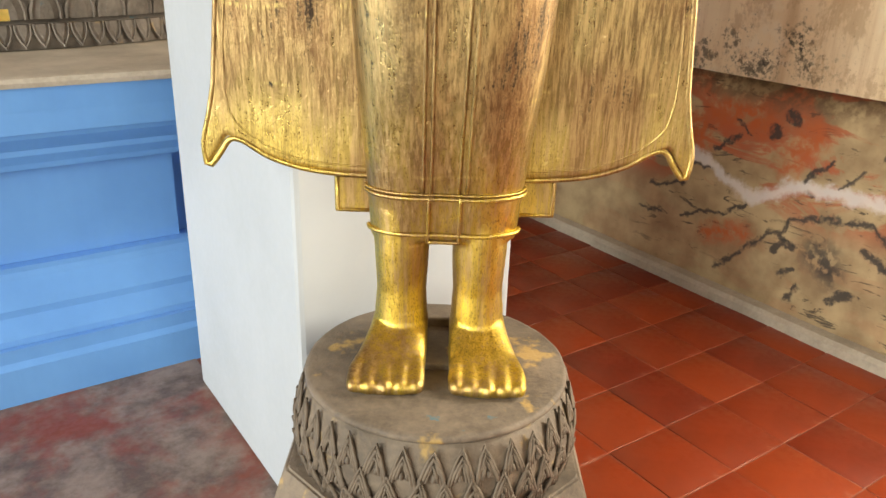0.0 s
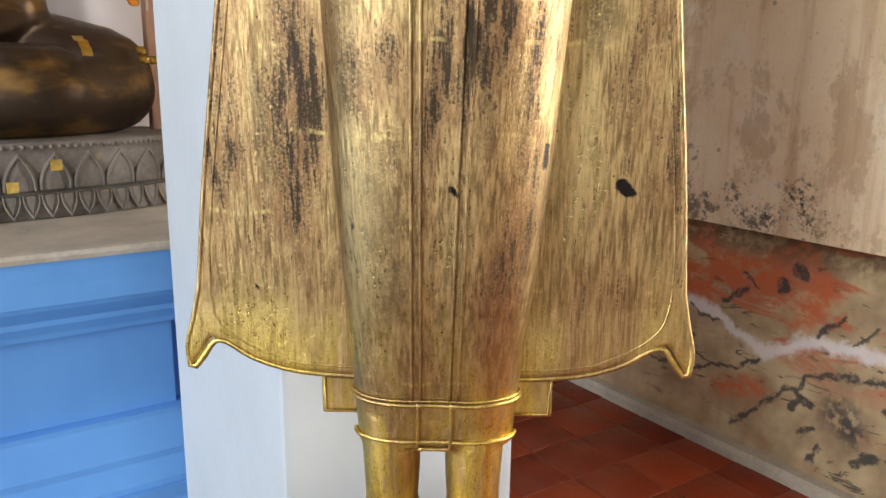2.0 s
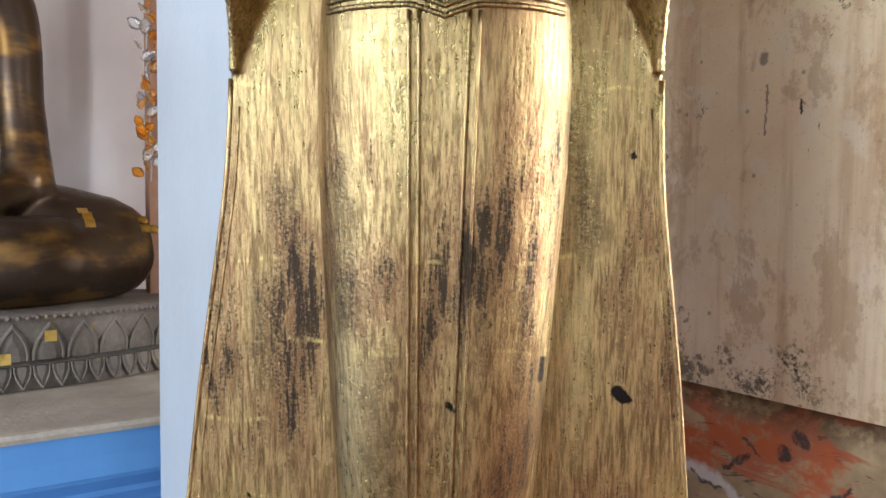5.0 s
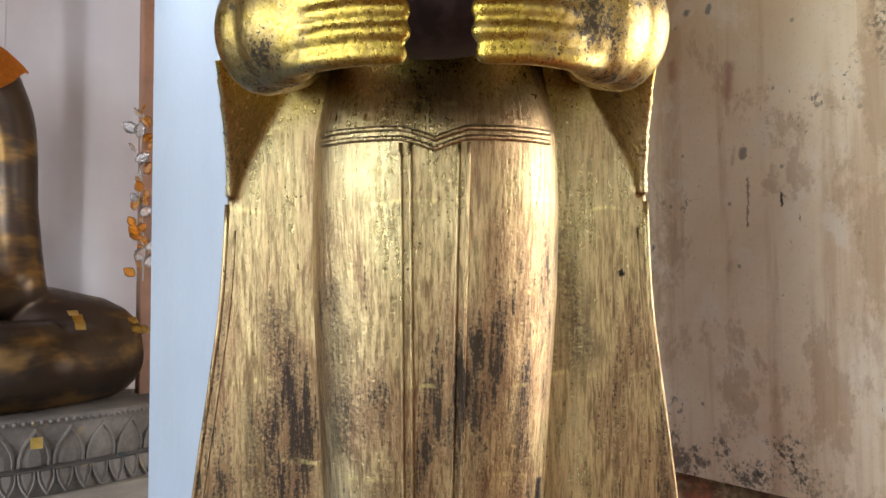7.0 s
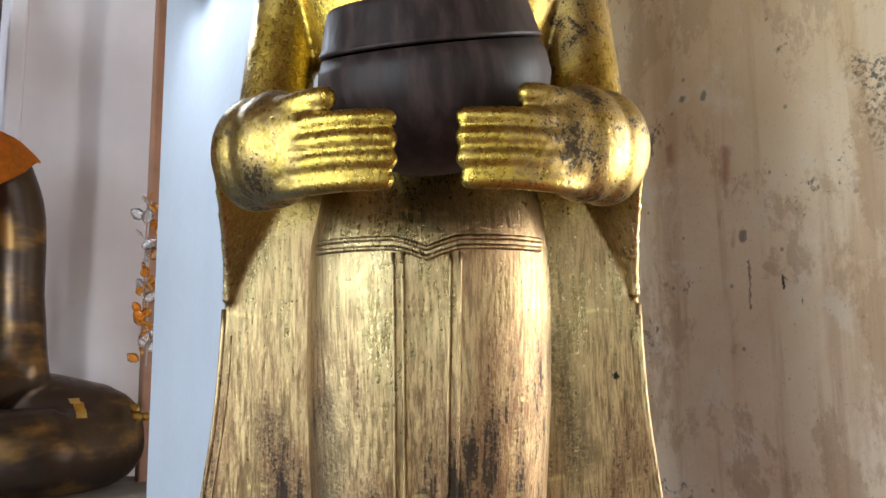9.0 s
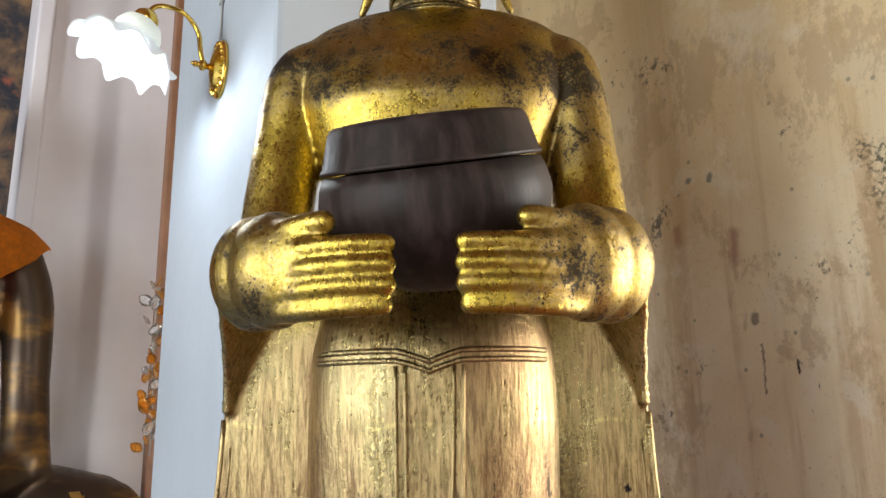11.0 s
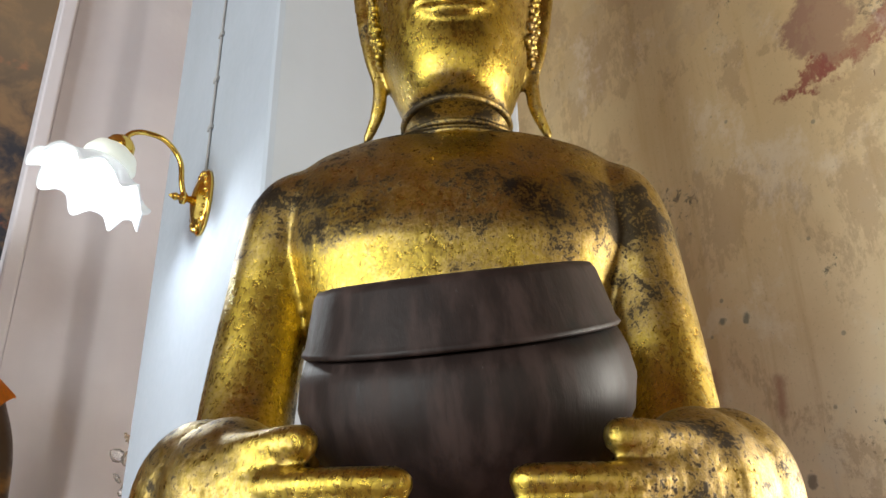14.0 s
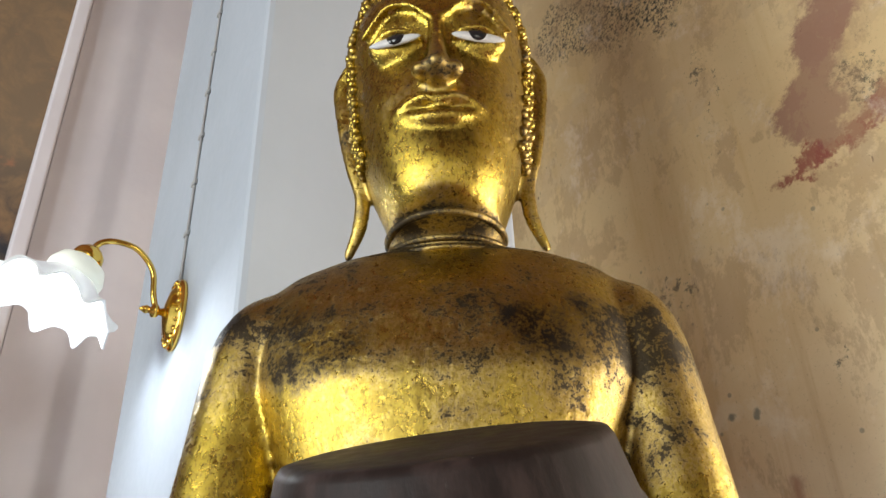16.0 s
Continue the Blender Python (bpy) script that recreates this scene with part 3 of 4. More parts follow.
# ---- the room ----
def wall_with_opening(name, along, a, b, near, far, holes, material, label):
    """A wall between a and b along one room axis, from near to far across it, with openings (a, b, z0, z1)."""
    bm = bmesh.new()
    blocks, last = [], a
    for ha, hb, z0, z1 in holes:
        blocks += [(last, ha, -0.1, HEIGHT), (ha, hb, -0.1, z0), (ha, hb, z1, HEIGHT)]
        last = hb
    for p, q, lo, hi in blocks + [(last, b, -0.1, HEIGHT)]:
        if hi - lo > 0.001 and q - p > 0.001:
            if along == "u":
                box(bm, (p, near, lo), (q, far, hi))
            else:
                box(bm, (near, p, lo), (far, q, hi))
    return structure(name, bm, material, label, "wall")


wall_with_opening("wall_east", "w", W0, W1, U1, U1 + 0.35, [(-0.58, 0.28, 0.80, 2.50)], PLASTER, "stained ochre plaster wall with mould and flaked paint")
# never in view: closes the room and frames the two daylight lamps
wall_with_opening("wall_west", "w", W0, W1, U0 - 0.35, U0, [(-2.55, -0.95, 0.7, 3.8), (0.15, 2.15, 0.7, 3.8)], WHITE, "unseen white closing wall with two openings added for the daylight lamps")
# out of view, kept dark so that the gold has something dark to reflect
wall_with_opening("wall_south", "u", U0 - 0.35, U1 + 0.35, W0 - 0.35, W0, [(-1.5, 0.5, 0.0, 3.05)], BACK_MURAL, "unseen dark painted wall with a supposed doorway, added to darken the gold's reflections")
structure("wall_north", box(bmesh.new(), (U0 - 0.35, W1, -0.1), (U1 + 0.35, W1 + 0.3, HEIGHT)), BACK_MURAL, "old painted wall with dark faded figures", "wall")
structure("wall_pier", box(bmesh.new(), (0.44, 3.42, 0.0), (1.13, W1 - 0.003, HEIGHT - 0.002), 0.004), LAVENDER, "pale lilac plastered wall pier behind the bronze image", "wall")
structure("trim", box(bmesh.new(), (0.375, 3.36, 0.0), (0.437, W1 - 0.003, HEIGHT - 0.002), 0.01), LAVENDER, "pale painted edge band of the wall pier", "trim")
# unseen ceiling, dark to cut bounced light and deepen the gold's reflections
structure("ceiling", box(bmesh.new(), (U0 - 0.35, W0 - 0.35, HEIGHT), (U1 + 0.35, W1 + 0.3, HEIGHT + 0.2)), CEILING, "unseen dark red ceiling, added to close the room and darken reflections", "ceiling")
structure("pillar", box(bmesh.new(), (0.635, 1.22, 0.0), (1.148, 1.94, HEIGHT - 0.002), 0.012), WHITE, "square white limewashed pillar", "pillar")


def dado():
    """The thicker lower wall that carries the mural, battered towards the top, on a cement kerb."""
    bm = bmesh.new()
    profile = [(U1 - 0.002, -0.02), (U1 - 0.105, -0.02), (U1 - 0.100, 0.06), (U1 - 0.085, 0.35), (U1 - 0.060, 0.58), (U1 - 0.032, 0.70), (U1 - 0.002, 0.775)]
    rings = []
    for i in range(61):
        w = -1.0 + 4.98 * i / 60
        rings.append([(u + 0.006 * noise.noise((w * 2, z * 3, 1)) * (u < U1 - 0.01), w, z + 0.012 * noise.noise((w * 1.5, 4, 2)) * (z > 0.6)) for u, z in profile])
    loft(bm, rings)
    structure("wall_dado", bm, MURAL, "worn landscape mural in ochre, orange and black on the lower wall", "wall", True)
    bm = bmesh.new()
    rings = []
    for i in range(81):
        w = -1.0 + 4.98 * i / 80
        j = 0.006 * noise.noise((w * 4, 0, 3))
        rings.append([(U1 - 0.098, w, -0.01), (U1 - 0.155 + j, w, -0.01), (U1 - 0.150 + j, w, 0.028), (U1 - 0.138, w, 0.042 + j * 0.4), (U1 - 0.098, w, 0.047 + j * 0.4)])
    structure("kerb", loft(bm, rings), GREY_CEMENT, "rough grey cement fillet along the foot of the wall", "kerb", False)


dado()

# floors: bare cement on one side, red tiles on the other
structure("floor_cement", box(bmesh.new(), (U0, W0, -0.12), (0.66, W1, 0.0)), CEMENT, "worn cement floor with remains of dark red paint", "floor")
FLOOR = structure("floor", box(bmesh.new(), (0.662, W0, -0.12), (U1, W1, -0.0022)), GROUT, "floor of square glossy red clay tiles with pale joints", "floor")


# ---- the golden image, one mesh ----
def axis(z):
    return 0.090 + 0.0165 * (z - 0.85)


BODY = [  # z, half width, front, back
    (0.752, 0.116, 1.178, 1.275), (0.83, 0.122, 1.165, 1.285), (1.00, 0.137, 1.135, 1.29), (1.15, 0.149, 1.115, 1.295),
    (1.30, 0.158, 1.098, 1.295), (1.45, 0.167, 1.082, 1.295), (1.57, 0.168, 1.070, 1.29), (1.66, 0.165, 1.066, 1.285),
    (1.76, 0.145, 1.085, 1.285), (1.85, 0.143, 1.086, 1.285), (1.95, 0.172, 1.066, 1.29), (2.01, 0.196, 1.062, 1.295),
    (2.07, 0.206, 1.078, 1.295), (2.110, 0.206, 1.098, 1.29), (2.140, 0.190, 1.116, 1.28), (2.160, 0.152, 1.130, 1.27), (2.171, 0.108, 1.142, 1.26), (2.178, 0.078, 1.15, 1.25)]


def body_point(z, a, grow=0.0):
    hw, front, back = table(BODY, z)
    c, s = math.cos(a), math.sin(a)
    e = 2 / (2.1 + 0.2 * max(0.0, min(1.0, (z - 1.62) / 0.15)))
    mid = 0.5 * (front + back)
    x = (hw + grow) * math.copysign(abs(c) ** e, c)
    y = mid + (mid - front + grow) * math.copysign(abs(s) ** e, s)
    # the two legs stand out under the cloth on both sides of the middle panel
    if s < 0 and z < 1.66:
        y += 0.010 * math.exp(-(x / 0.05) ** 2) * min(1.0, (1.66 - z) / 0.1)
    return Vector((axis(z) + x, y, z))


def body_front(x, z, grow=0.0):
    """The point on the robe's front at the distance x from the axis."""
    hw = table(BODY, z)[0] + grow
    c = max(-1.0, min(1.0, x / hw))
    return body_point(z, -math.acos(math.copysign(abs(c) ** 1.25, c)), grow)


def wing_y(z):
    return 1.252 - 0.048 * max(0.0, min(1.0, (z - 0.95) / 0.8))


def wing_outline(inset=0.0):
    """Half the outline of the robe's spread sides, from the top down to the body."""
    k = inset
    return smooth_path([(0.301 - k, 1.80), (0.297 - k, 1.70), (0.302 - k, 1.54), (0.309 - k, 1.43), (0.322 - k, 1.33), (0.347 - k, 1.15), (0.364 - k, 1.00)], 4)[:-1] + (
        smooth_path([(0.366 - k, 0.98), (0.377 - k, 0.93), (0.388 - k, 0.885), (0.386 - k, 0.850)], 3) +
        smooth_path([(0.377, 0.848), (0.362, 0.868), (0.346, 0.890), (0.325, 0.888), (0.290, 0.866), (0.245, 0.850), (0.20, 0.842), (0.14, 0.838), (0.10, 0.838)], 3)
        if not k else
        smooth_path([(0.362 - k, 0.965), (0.340 - k * 0.3, 0.925), (0.300, 0.892), (0.245, 0.866), (0.20, 0.857), (0.14, 0.853), (0.10, 0.853)], 4))


def plate(bm, thick):
    """The robe's spread sides: a bell-shaped sheet with scalloped foot, and a horn at each lower corner."""
    half = [(p.x, p.y) for p in smooth_path([(0.250, 1.81), (0.284, 1.765), (0.290, 1.70), (0.300, 1.54), (0.308, 1.43), (0.322, 1.33), (0.347, 1.15), (0.364, 1.00), (0.372, 0.93)], 5)]
    half += [(p.x, p.y) for p in smooth_path([(0.362, 0.912), (0.340, 0.893), (0.290, 0.867), (0.245, 0.852), (0.20, 0.844), (0.14, 0.839), (0.0, 0.836)], 4)]
    rows = [[bm.verts.new((axis(z) + sx * x, wing_y(z) + t, z)) for sx, t in ((-1, 0), (1, 0), (1, thick), (-1, thick))] for x, z in half if x > 0.01]
    for a, b in zip(rows, rows[1:]):
        for k in range(4):
            bm.faces.new((a[k], a[(k + 1) % 4], b[(k + 1) % 4], b[k]))
    bm.faces.new(rows[0])
    bm.faces.new(rows[-1])
    for s in (-1, 1):
        rings = []
        for z, x0, x1 in ((0.945, 0.350, 0.371), (0.915, 0.346, 0.379), (0.892, 0.350, 0.386), (0.872, 0.362, 0.389), (0.852, 0.376, 0.388), (0.845, 0.380, 0.386)):
            rings.append([(axis(z) + s * x, wing_y(z) + t, z) for x, t in ((x0, 0), (x1, 0), (x1, thick), (x0, thick))])
        loft(bm, rings)


def limb(bm, path, n=20, steps=5):
    """A limb through (x, y, z, half width, half height) stations."""
    pts = smooth_path([p[:3] for p in path], steps)
    rad = []
    for i in range(len(path) - 1):
        rad += [[path[i][k] + (path[i + 1][k] - path[i][k]) * j / steps for k in (3, 4)] for j in range(steps)]
    rad.append(list(path[-1][3:5]))
    rings, up = [], None
    for i, p in enumerate(pts):
        d = (pts[min(i + 1, len(pts) - 1)] - pts[max(i - 1, 0)]).normalized()
        if up is None:
            up = Vector((0, 0, 1)) if abs(d.z) < 0.8 else Vector((0, 1, 0))
        side = d.cross(up).normalized()
        up = side.cross(d)
        rings.append([p + rad[i][0] * math.cos(a) * side + rad[i][1] * math.sin(a) * up for a in (2 * math.pi * k / n for k in range(n))])
    loft(bm, rings)
    for p, r, d in ((pts[0], rad[0], pts[0] - pts[1]), (pts[-1], rad[-1], pts[-1] - pts[-2])):
        ball(bm, p, (min(r) * 0.98,) * 3, None, 16, 10)


GRIP = 0.1135   # the middle between both palms


def golden_image():
    core = bmesh.new()
    # robe and torso
    n = 56
    zs = [0.752 + (2.178 - 0.752) * i / 90 for i in range(91)]
    loft(core, [[body_point(z, 2 * math.pi * k / n) for k in range(n)] for z in zs])
    plate(core, 0.034)
    for s in (-1, 1):
        # small tabs of the under robe below the spread sides
        a = axis(0.8)
        box(core, tuple(sorted((a + s * 0.10, a + s * 0.180))[:1]) + (1.262, 0.771), tuple(sorted((a + s * 0.10, a + s * 0.180))[1:]) + (1.284, 0.85))
        # legs and feet
        lx = 0.085 + s * 0.0625
        limb(core, [(lx + s * 0.002, 1.225, 0.80, 0.046, 0.044), (lx, 1.225, 0.72, 0.044, 0.042), (lx, 1.228, 0.66, 0.041, 0.040), (lx + s * 0.001, 1.232, 0.615, 0.044, 0.046), (lx + s * 0.002, 1.235, 0.575, 0.042, 0.052)])
        sole = []
        for y0, shift, hw, top in ((1.300, 0.0, 0.026, 0.590), (1.280, 0.0, 0.040, 0.625), (1.245, 0.001, 0.046, 0.632), (1.205, 0.004, 0.049, 0.612), (1.170, 0.009, 0.054, 0.592), (1.140, 0.014, 0.058, 0.576), (1.118, 0.016, 0.058, 0.567), (1.096, 0.017, 0.0575, 0.5605), (1.083, 0.017, 0.055, 0.555)):
            cx = lx + s * shift
            sole.append([(cx + hw * math.copysign(abs(math.cos(a)) ** 0.7, math.cos(a)), y0, 0.537 + (top - 0.537) * (0.5 + 0.5 * math.copysign(abs(math.sin(a)) ** 0.75, math.sin(a)))) for a in (2 * math.pi * k / 24 for k in range(24))])
        loft(core, sole)
        for i in range(5):
            tx = lx + s * 0.017 + (i - 2) * 0.0245
            big = 1.15 if i * s == (0 if s > 0 else -4) else 1.0
            tip = 1.074 + 0.004 * abs(i - 2) * (0.6 if i * s > 2 * s else 1)
            limb(core, [(tx * 0.8 + lx * 0.2, 1.165, 0.568, 0.0105 * big, 0.0115), (tx, 1.122, 0.558, 0.0112 * big, 0.0128), (tx, tip + 0.012, 0.5495, 0.0112 * big, 0.0125)], 12, 3)
        # shoulder, upper arm, forearm and palm
        limb(core, [(axis(2.08) + s * 0.155, 1.19, 2.090, 0.058, 0.056), (axis(2.0) + s * 0.197, 1.185, 2.065, 0.060, 0.053), (axis(1.95) + s * 0.213, 1.175, 1.96, 0.054, 0.050), (axis(1.85) + s * 0.220, 1.155, 1.84, 0.054, 0.050), (axis(1.8) + s * 0.212, 1.12, 1.77, 0.052, 0.050)])
        ball(core, (axis(2.05) + s * 0.182, 1.187, 2.070), (0.064, 0.062, 0.064))
        limb(core, [(GRIP + s * 0.205, 1.15, 1.775, 0.050, 0.05), (GRIP + s * 0.200, 1.02, 1.735, 0.047, 0.050), (GRIP + s * 0.189, 0.935, 1.717, 0.043, 0.054), (GRIP + s * 0.150, 0.868, 1.714, 0.030, 0.054), (GRIP + s * 0.105, 0.842, 1.711, 0.021, 0.048)])
        ball(core, (GRIP + s * 0.186, 0.922, 1.723), (0.050, 0.056, 0.063))
        ball(core, (GRIP + s * 0.158, 0.888, 1.719), (0.052, 0.047, 0.062), Matrix.Rotation(s * radians(40), 4, "Z"))
        for i, (tip, y, z) in enumerate(((0.040, 0.818, 1.668), (0.036, 0.813, 1.687), (0.036, 0.811, 1.7065), (0.037, 0.811, 1.726))):
            limb(core, [(GRIP + s * 0.165, y + 0.070, z * 0.85 + 1.71 * 0.15, 0.014, 0.0125), (GRIP + s * 0.125, y + 0.026, z, 0.0125, 0.0112), (GRIP + s * 0.08, y + 0.007, z, 0.0115, 0.0106), (GRIP + s * tip, y + 0.004, z, 0.0105, 0.0102)], 14, 4)
        limb(core, [(GRIP + s * 0.195, 0.905, 1.735, 0.020, 0.018), (GRIP + s * 0.155, 0.862, 1.747, 0.015, 0.014), (GRIP + s * 0.122, 0.838, 1.751, 0.0125, 0.0125), (GRIP + s * 0.098, 0.828, 1.752, 0.0125, 0.0125)], 14, 4)
        # the cloth that falls from the forearm to the spread side
        rings = []
        for i in range(13):
            t = i / 12
            z = 1.585 + 0.165 * t
            out = Vector((axis(z) + s * (0.291 - 0.014 * t), wing_y(z) - 0.006 - 0.10 * t ** 1.5, z))
            inn = Vector((axis(z) + s * (0.285 - 0.085 * t), wing_y(z) + 0.02, z))
            d = (out - inn).normalized() * 0.006
            q = Vector((-d.y, d.x, 0)) * s
            rings.append([inn + q, out + q + d, out - q + d, inn - q])
        loft(core, rings)
    # neck and head
    hx = axis(2.35)
    head = [(2.140, 0.080, 1.132, 1.265), (2.160, 0.072, 1.132, 1.255), (2.178, 0.067, 1.130, 1.25), (2.186, 0.065, 1.110, 1.255), (2.193, 0.065, 1.088, 1.262),
            (2.205, 0.066, 1.073, 1.268), (2.225, 0.074, 1.065, 1.275), (2.250, 0.083, 1.063, 1.285), (2.285, 0.093, 1.062, 1.297), (2.33, 0.102, 1.064, 1.305), (2.37, 0.107, 1.070, 1.31), (2.405, 0.110, 1.076, 1.312),
            (2.44, 0.112, 1.070, 1.312), (2.49, 0.112, 1.075, 1.31), (2.55, 0.100, 1.096, 1.295), (2.59, 0.078, 1.125, 1.27), (2.615, 0.05, 1.155, 1.245)]
    rings = []
    for i in range(60):
        z = 2.14 + 0.475 * i / 59
        hw, front, back = table(head, z)
        mid = 0.5 * (front + back)
        rings.append([(hx + hw * math.copysign(abs(math.cos(a)) ** 0.86, math.cos(a)), mid + (back - mid) * math.copysign(abs(math.sin(a)) ** 0.9, math.sin(a)), z) for a in (2 * math.pi * k / 40 for k in range(40))])
    loft(core, rings)
    ball(core, (hx, 1.20, 2.62), (0.055, 0.055, 0.055))
    ball(core, (hx, 1.080, 2.238), (0.034, 0.017, 0.022))
    # nose, brows and lips
    loft(core, [[(hx - w, 1.085, z), (hx - 0.45 * w, y, z), (hx + 0.45 * w, y, z), (hx + w, 1.085, z)] for z, w, y in
                ((2.446, 0.010, 1.066), (2.42, 0.010, 1.058), (2.39, 0.012, 1.048), (2.365, 0.016, 1.038), (2.345, 0.021, 1.031), (2.333, 0.022, 1.036), (2.326, 0.016, 1.050))])
    ball(core, (hx, 1.039, 2.340), (0.012, 0.012, 0.010))
    for s in (-1, 1):
        ball(core, (hx + s * 0.018, 1.049, 2.338), (0.012, 0.013, 0.009))
        ball(core, (hx + s * 0.048, 1.0855, 2.404), (0.034, 0.017, 0.022))
        limb(core, [(hx + s * 0.007, 1.064, 2.436, 0.004, 0.004), (hx + s * 0.030, 1.066, 2.457, 0.005, 0.004), (hx + s * 0.060, 1.074, 2.460, 0.005, 0.004), (hx + s * 0.090, 1.098, 2.436, 0.004, 0.003)], 10, 4)
        limb(core, [(hx, 1.058, 2.304, 0.008, 0.0065), (hx + s * 0.018, 1.059, 2.308, 0.008, 0.0075), (hx + s * 0.036, 1.066, 2.303, 0.007, 0.005), (hx + s * 0.050, 1.076, 2.299, 0.005, 0.0025)], 10, 4)
        limb(core, [(hx, 1.059, 2.283, 0.008, 0.0090), (hx + s * 0.020, 1.062, 2.284, 0.008, 0.0080), (hx + s * 0.042, 1.073, 2.292, 0.006, 0.004)], 10, 4)
        # the heavy upper lid
        limb(core, [(hx + s * 0.018, 1.070, 2.404, 0.004, 0.003), (hx + s * 0.034, 1.0625, 2.4105, 0.006, 0.0050), (hx + s * 0.056, 1.0645, 2.4108, 0.006, 0.0050), (hx + s * 0.078, 1.078, 2.4035, 0.004, 0.003)], 10, 4)
        # the long ears
        limb(core, [(hx + s * 0.118, 1.190, 2.475, 0.010, 0.008), (hx + s * 0.127, 1.200, 2.445, 0.016, 0.010), (hx + s * 0.120, 1.198, 2.38, 0.015, 0.010), (hx + s * 0.112, 1.195, 2.32, 0.011, 0.009),
                    (hx + s * 0.101, 1.195, 2.275, 0.010, 0.009), (hx + s * 0.103, 1.200, 2.235, 0.010, 0.008), (hx + s * 0.118, 1.212, 2.200, 0.0065, 0.006)], 14, 5)
    # fuse the parts into one skin
    me = bpy.data.meshes.new("core")
    core.to_mesh(me)
    core.free()
    ob = new("core", me)
    skin = ob.modifiers.new("skin", "REMESH")
    skin.mode, skin.voxel_size = "VOXEL", 0.0033
    relax = ob.modifiers.new("relax", "SMOOTH")
    relax.factor, relax.iterations = 0.5, 9
    made = bpy.data.meshes.new_from_object(ob.evaluated_get(bpy.context.evaluated_depsgraph_get()))
    bpy.data.objects.remove(ob)
    bm = bmesh.new()
    # raised edgings of the robe
    for x0, x1 in ((-0.033, -0.046), (0.033, 0.046)):
        for off in (-0.0065, 0.0065):
            tube(bm, [body_front((x0 + (x1 - x0) * min(1, (z - 0.76) / 0.85)) + off, z, 0.0015) for z in (0.835 + 0.80 * i / 40 for i in range(41))], 0.0026, 6)
    for z, r in ((0.766, 0.0042), (0.828, 0.0042), (0.835, 0.0025)):
        tube(bm, [body_point(z, math.pi + math.pi * i / 40, 0.002) for i in range(41)], r, 6)
    for x in (-0.031, 0.031):
        tube(bm, [body_front(x, 0.752 + 0.08 * i / 8, 0.003) for i in range(9)], 0.0032, 6)
    tube(bm, [body_front(-0.031 + 0.062 * i / 8, 0.754, 0.003) for i in range(9)], 0.0035, 6)
    for dz in (0.0, 0.012):
        tube(bm, [body_front(x, 1.652 - dz - 0.013 * max(0.0, 1 - abs(x) / 0.05) + 0.02 * abs(x), 0.002) for x in (-0.150 + 0.30 * i / 40 for i in range(41))], 0.0036, 6)
    for s in (-1, 1):
        pts = [(p.x, p.y) for p in wing_outline(0.017)]
        tube(bm, [(axis(z) + s * x, wing_y(z) + 0.0008, z) for x, z in pts if z < 1.56], 0.0020, 6)
        pts = [(p.x, p.y) for p in wing_outline()]
        tube(bm, [(axis(z) + s * (x - 0.004), wing_y(z) + 0.003, z) for x, z in pts if z < 1.58 and x > 0.11], 0.0050, 6)
        a = axis(0.8)
        tube(bm, [(a + s * 0.174, 1.261, 0.836), (a + s * 0.174, 1.261, 0.777), (a + s * 0.10, 1.261, 0.777)], 0.0028, 6)
        # upper edge of the cloth below the elbow
        tube(bm, [(axis(1.6) + s * (0.285 - 0.085 * t), wing_y(1.585 + 0.19 * t) + 0.004, 1.585 + 0.19 * t) for t in (i / 8 for i in range(9))], 0.004, 6)
    for z, g in ((2.166, 0.002), (2.178, 0.001), (2.190, 0.001)):
        hw, front, back = table(head, z)
        mid = 0.5 * (front + back)
        tube(bm, [(hx + (hw + g) * math.cos(a), mid - (mid - front + g) * abs(math.sin(a)) ** 0.95, z - 0.004 * math.sin(a)) for a in (math.pi * i / 24 for i in range(25))], 0.0046, 8)
    # rows of small curls over the skull
    curl = random.Random(5)
    for i in range(24):
        z = 2.29 + 0.0138 * i
        hw, front, back = table(head, z)
        mid = 0.5 * (front + back)
        count = 62
        for k in range(count):
            a = 2 * math.pi * (k + 0.5 * (i % 2)) / count
            p = Vector((hx + (hw + 0.005) * math.cos(a), mid + (back - mid) * math.sin(a), z))
            if p.y < mid - 0.052 and z < 2.515 - 0.9 * max(0.0, abs(p.x - hx) - 0.09):
                continue
            p += Vector((curl.uniform(-0.002, 0.002), curl.uniform(-0.002, 0.002), curl.uniform(-0.002, 0.002)))
            bmesh.ops.create_icosphere(bm, subdivisions=1, radius=curl.uniform(0.0052, 0.0075), matrix=Matrix.Translation(p))
    bm.faces.ensure_lookup_table()
    gilt = len(bm.faces)
    for s in (-1, 1):
        c = Vector((hx + s * 0.048, 1.0662, 2.400))
        turn = Matrix.Rotation(s * radians(14), 4, "Z")
        ball(bm, c, (0.0315, 0.0042, 0.0066), turn, 20, 12)
        bm.faces.ensure_lookup_table()
        white = len(bm.faces)
        ball(bm, c + Vector((s * -0.001, -0.0020, 0.0012)), (0.0125, 0.0040, 0.0075), turn, 16, 10)
        bm.faces.ensure_lookup_table()
        for f in list(bm.faces)[gilt:white]:
            f.material_index = 1
        for f in list(bm.faces)[white:]:
            f.material_index = 2
        gilt = len(bm.faces)
    bmesh.ops.recalc_face_normals(bm, faces=bm.faces)
    trim = bpy.data.meshes.new("trim")
    bm.to_mesh(trim)
    bm.clear()
    bm.from_mesh(made)
    bm.from_mesh(trim)
    bpy.data.meshes.remove(made)
    bpy.data.meshes.remove(trim)
    ob = part("golden_statue", bm, [GOLD, EYE_WHITE, EYE_DARK], None, "", True, None, False)
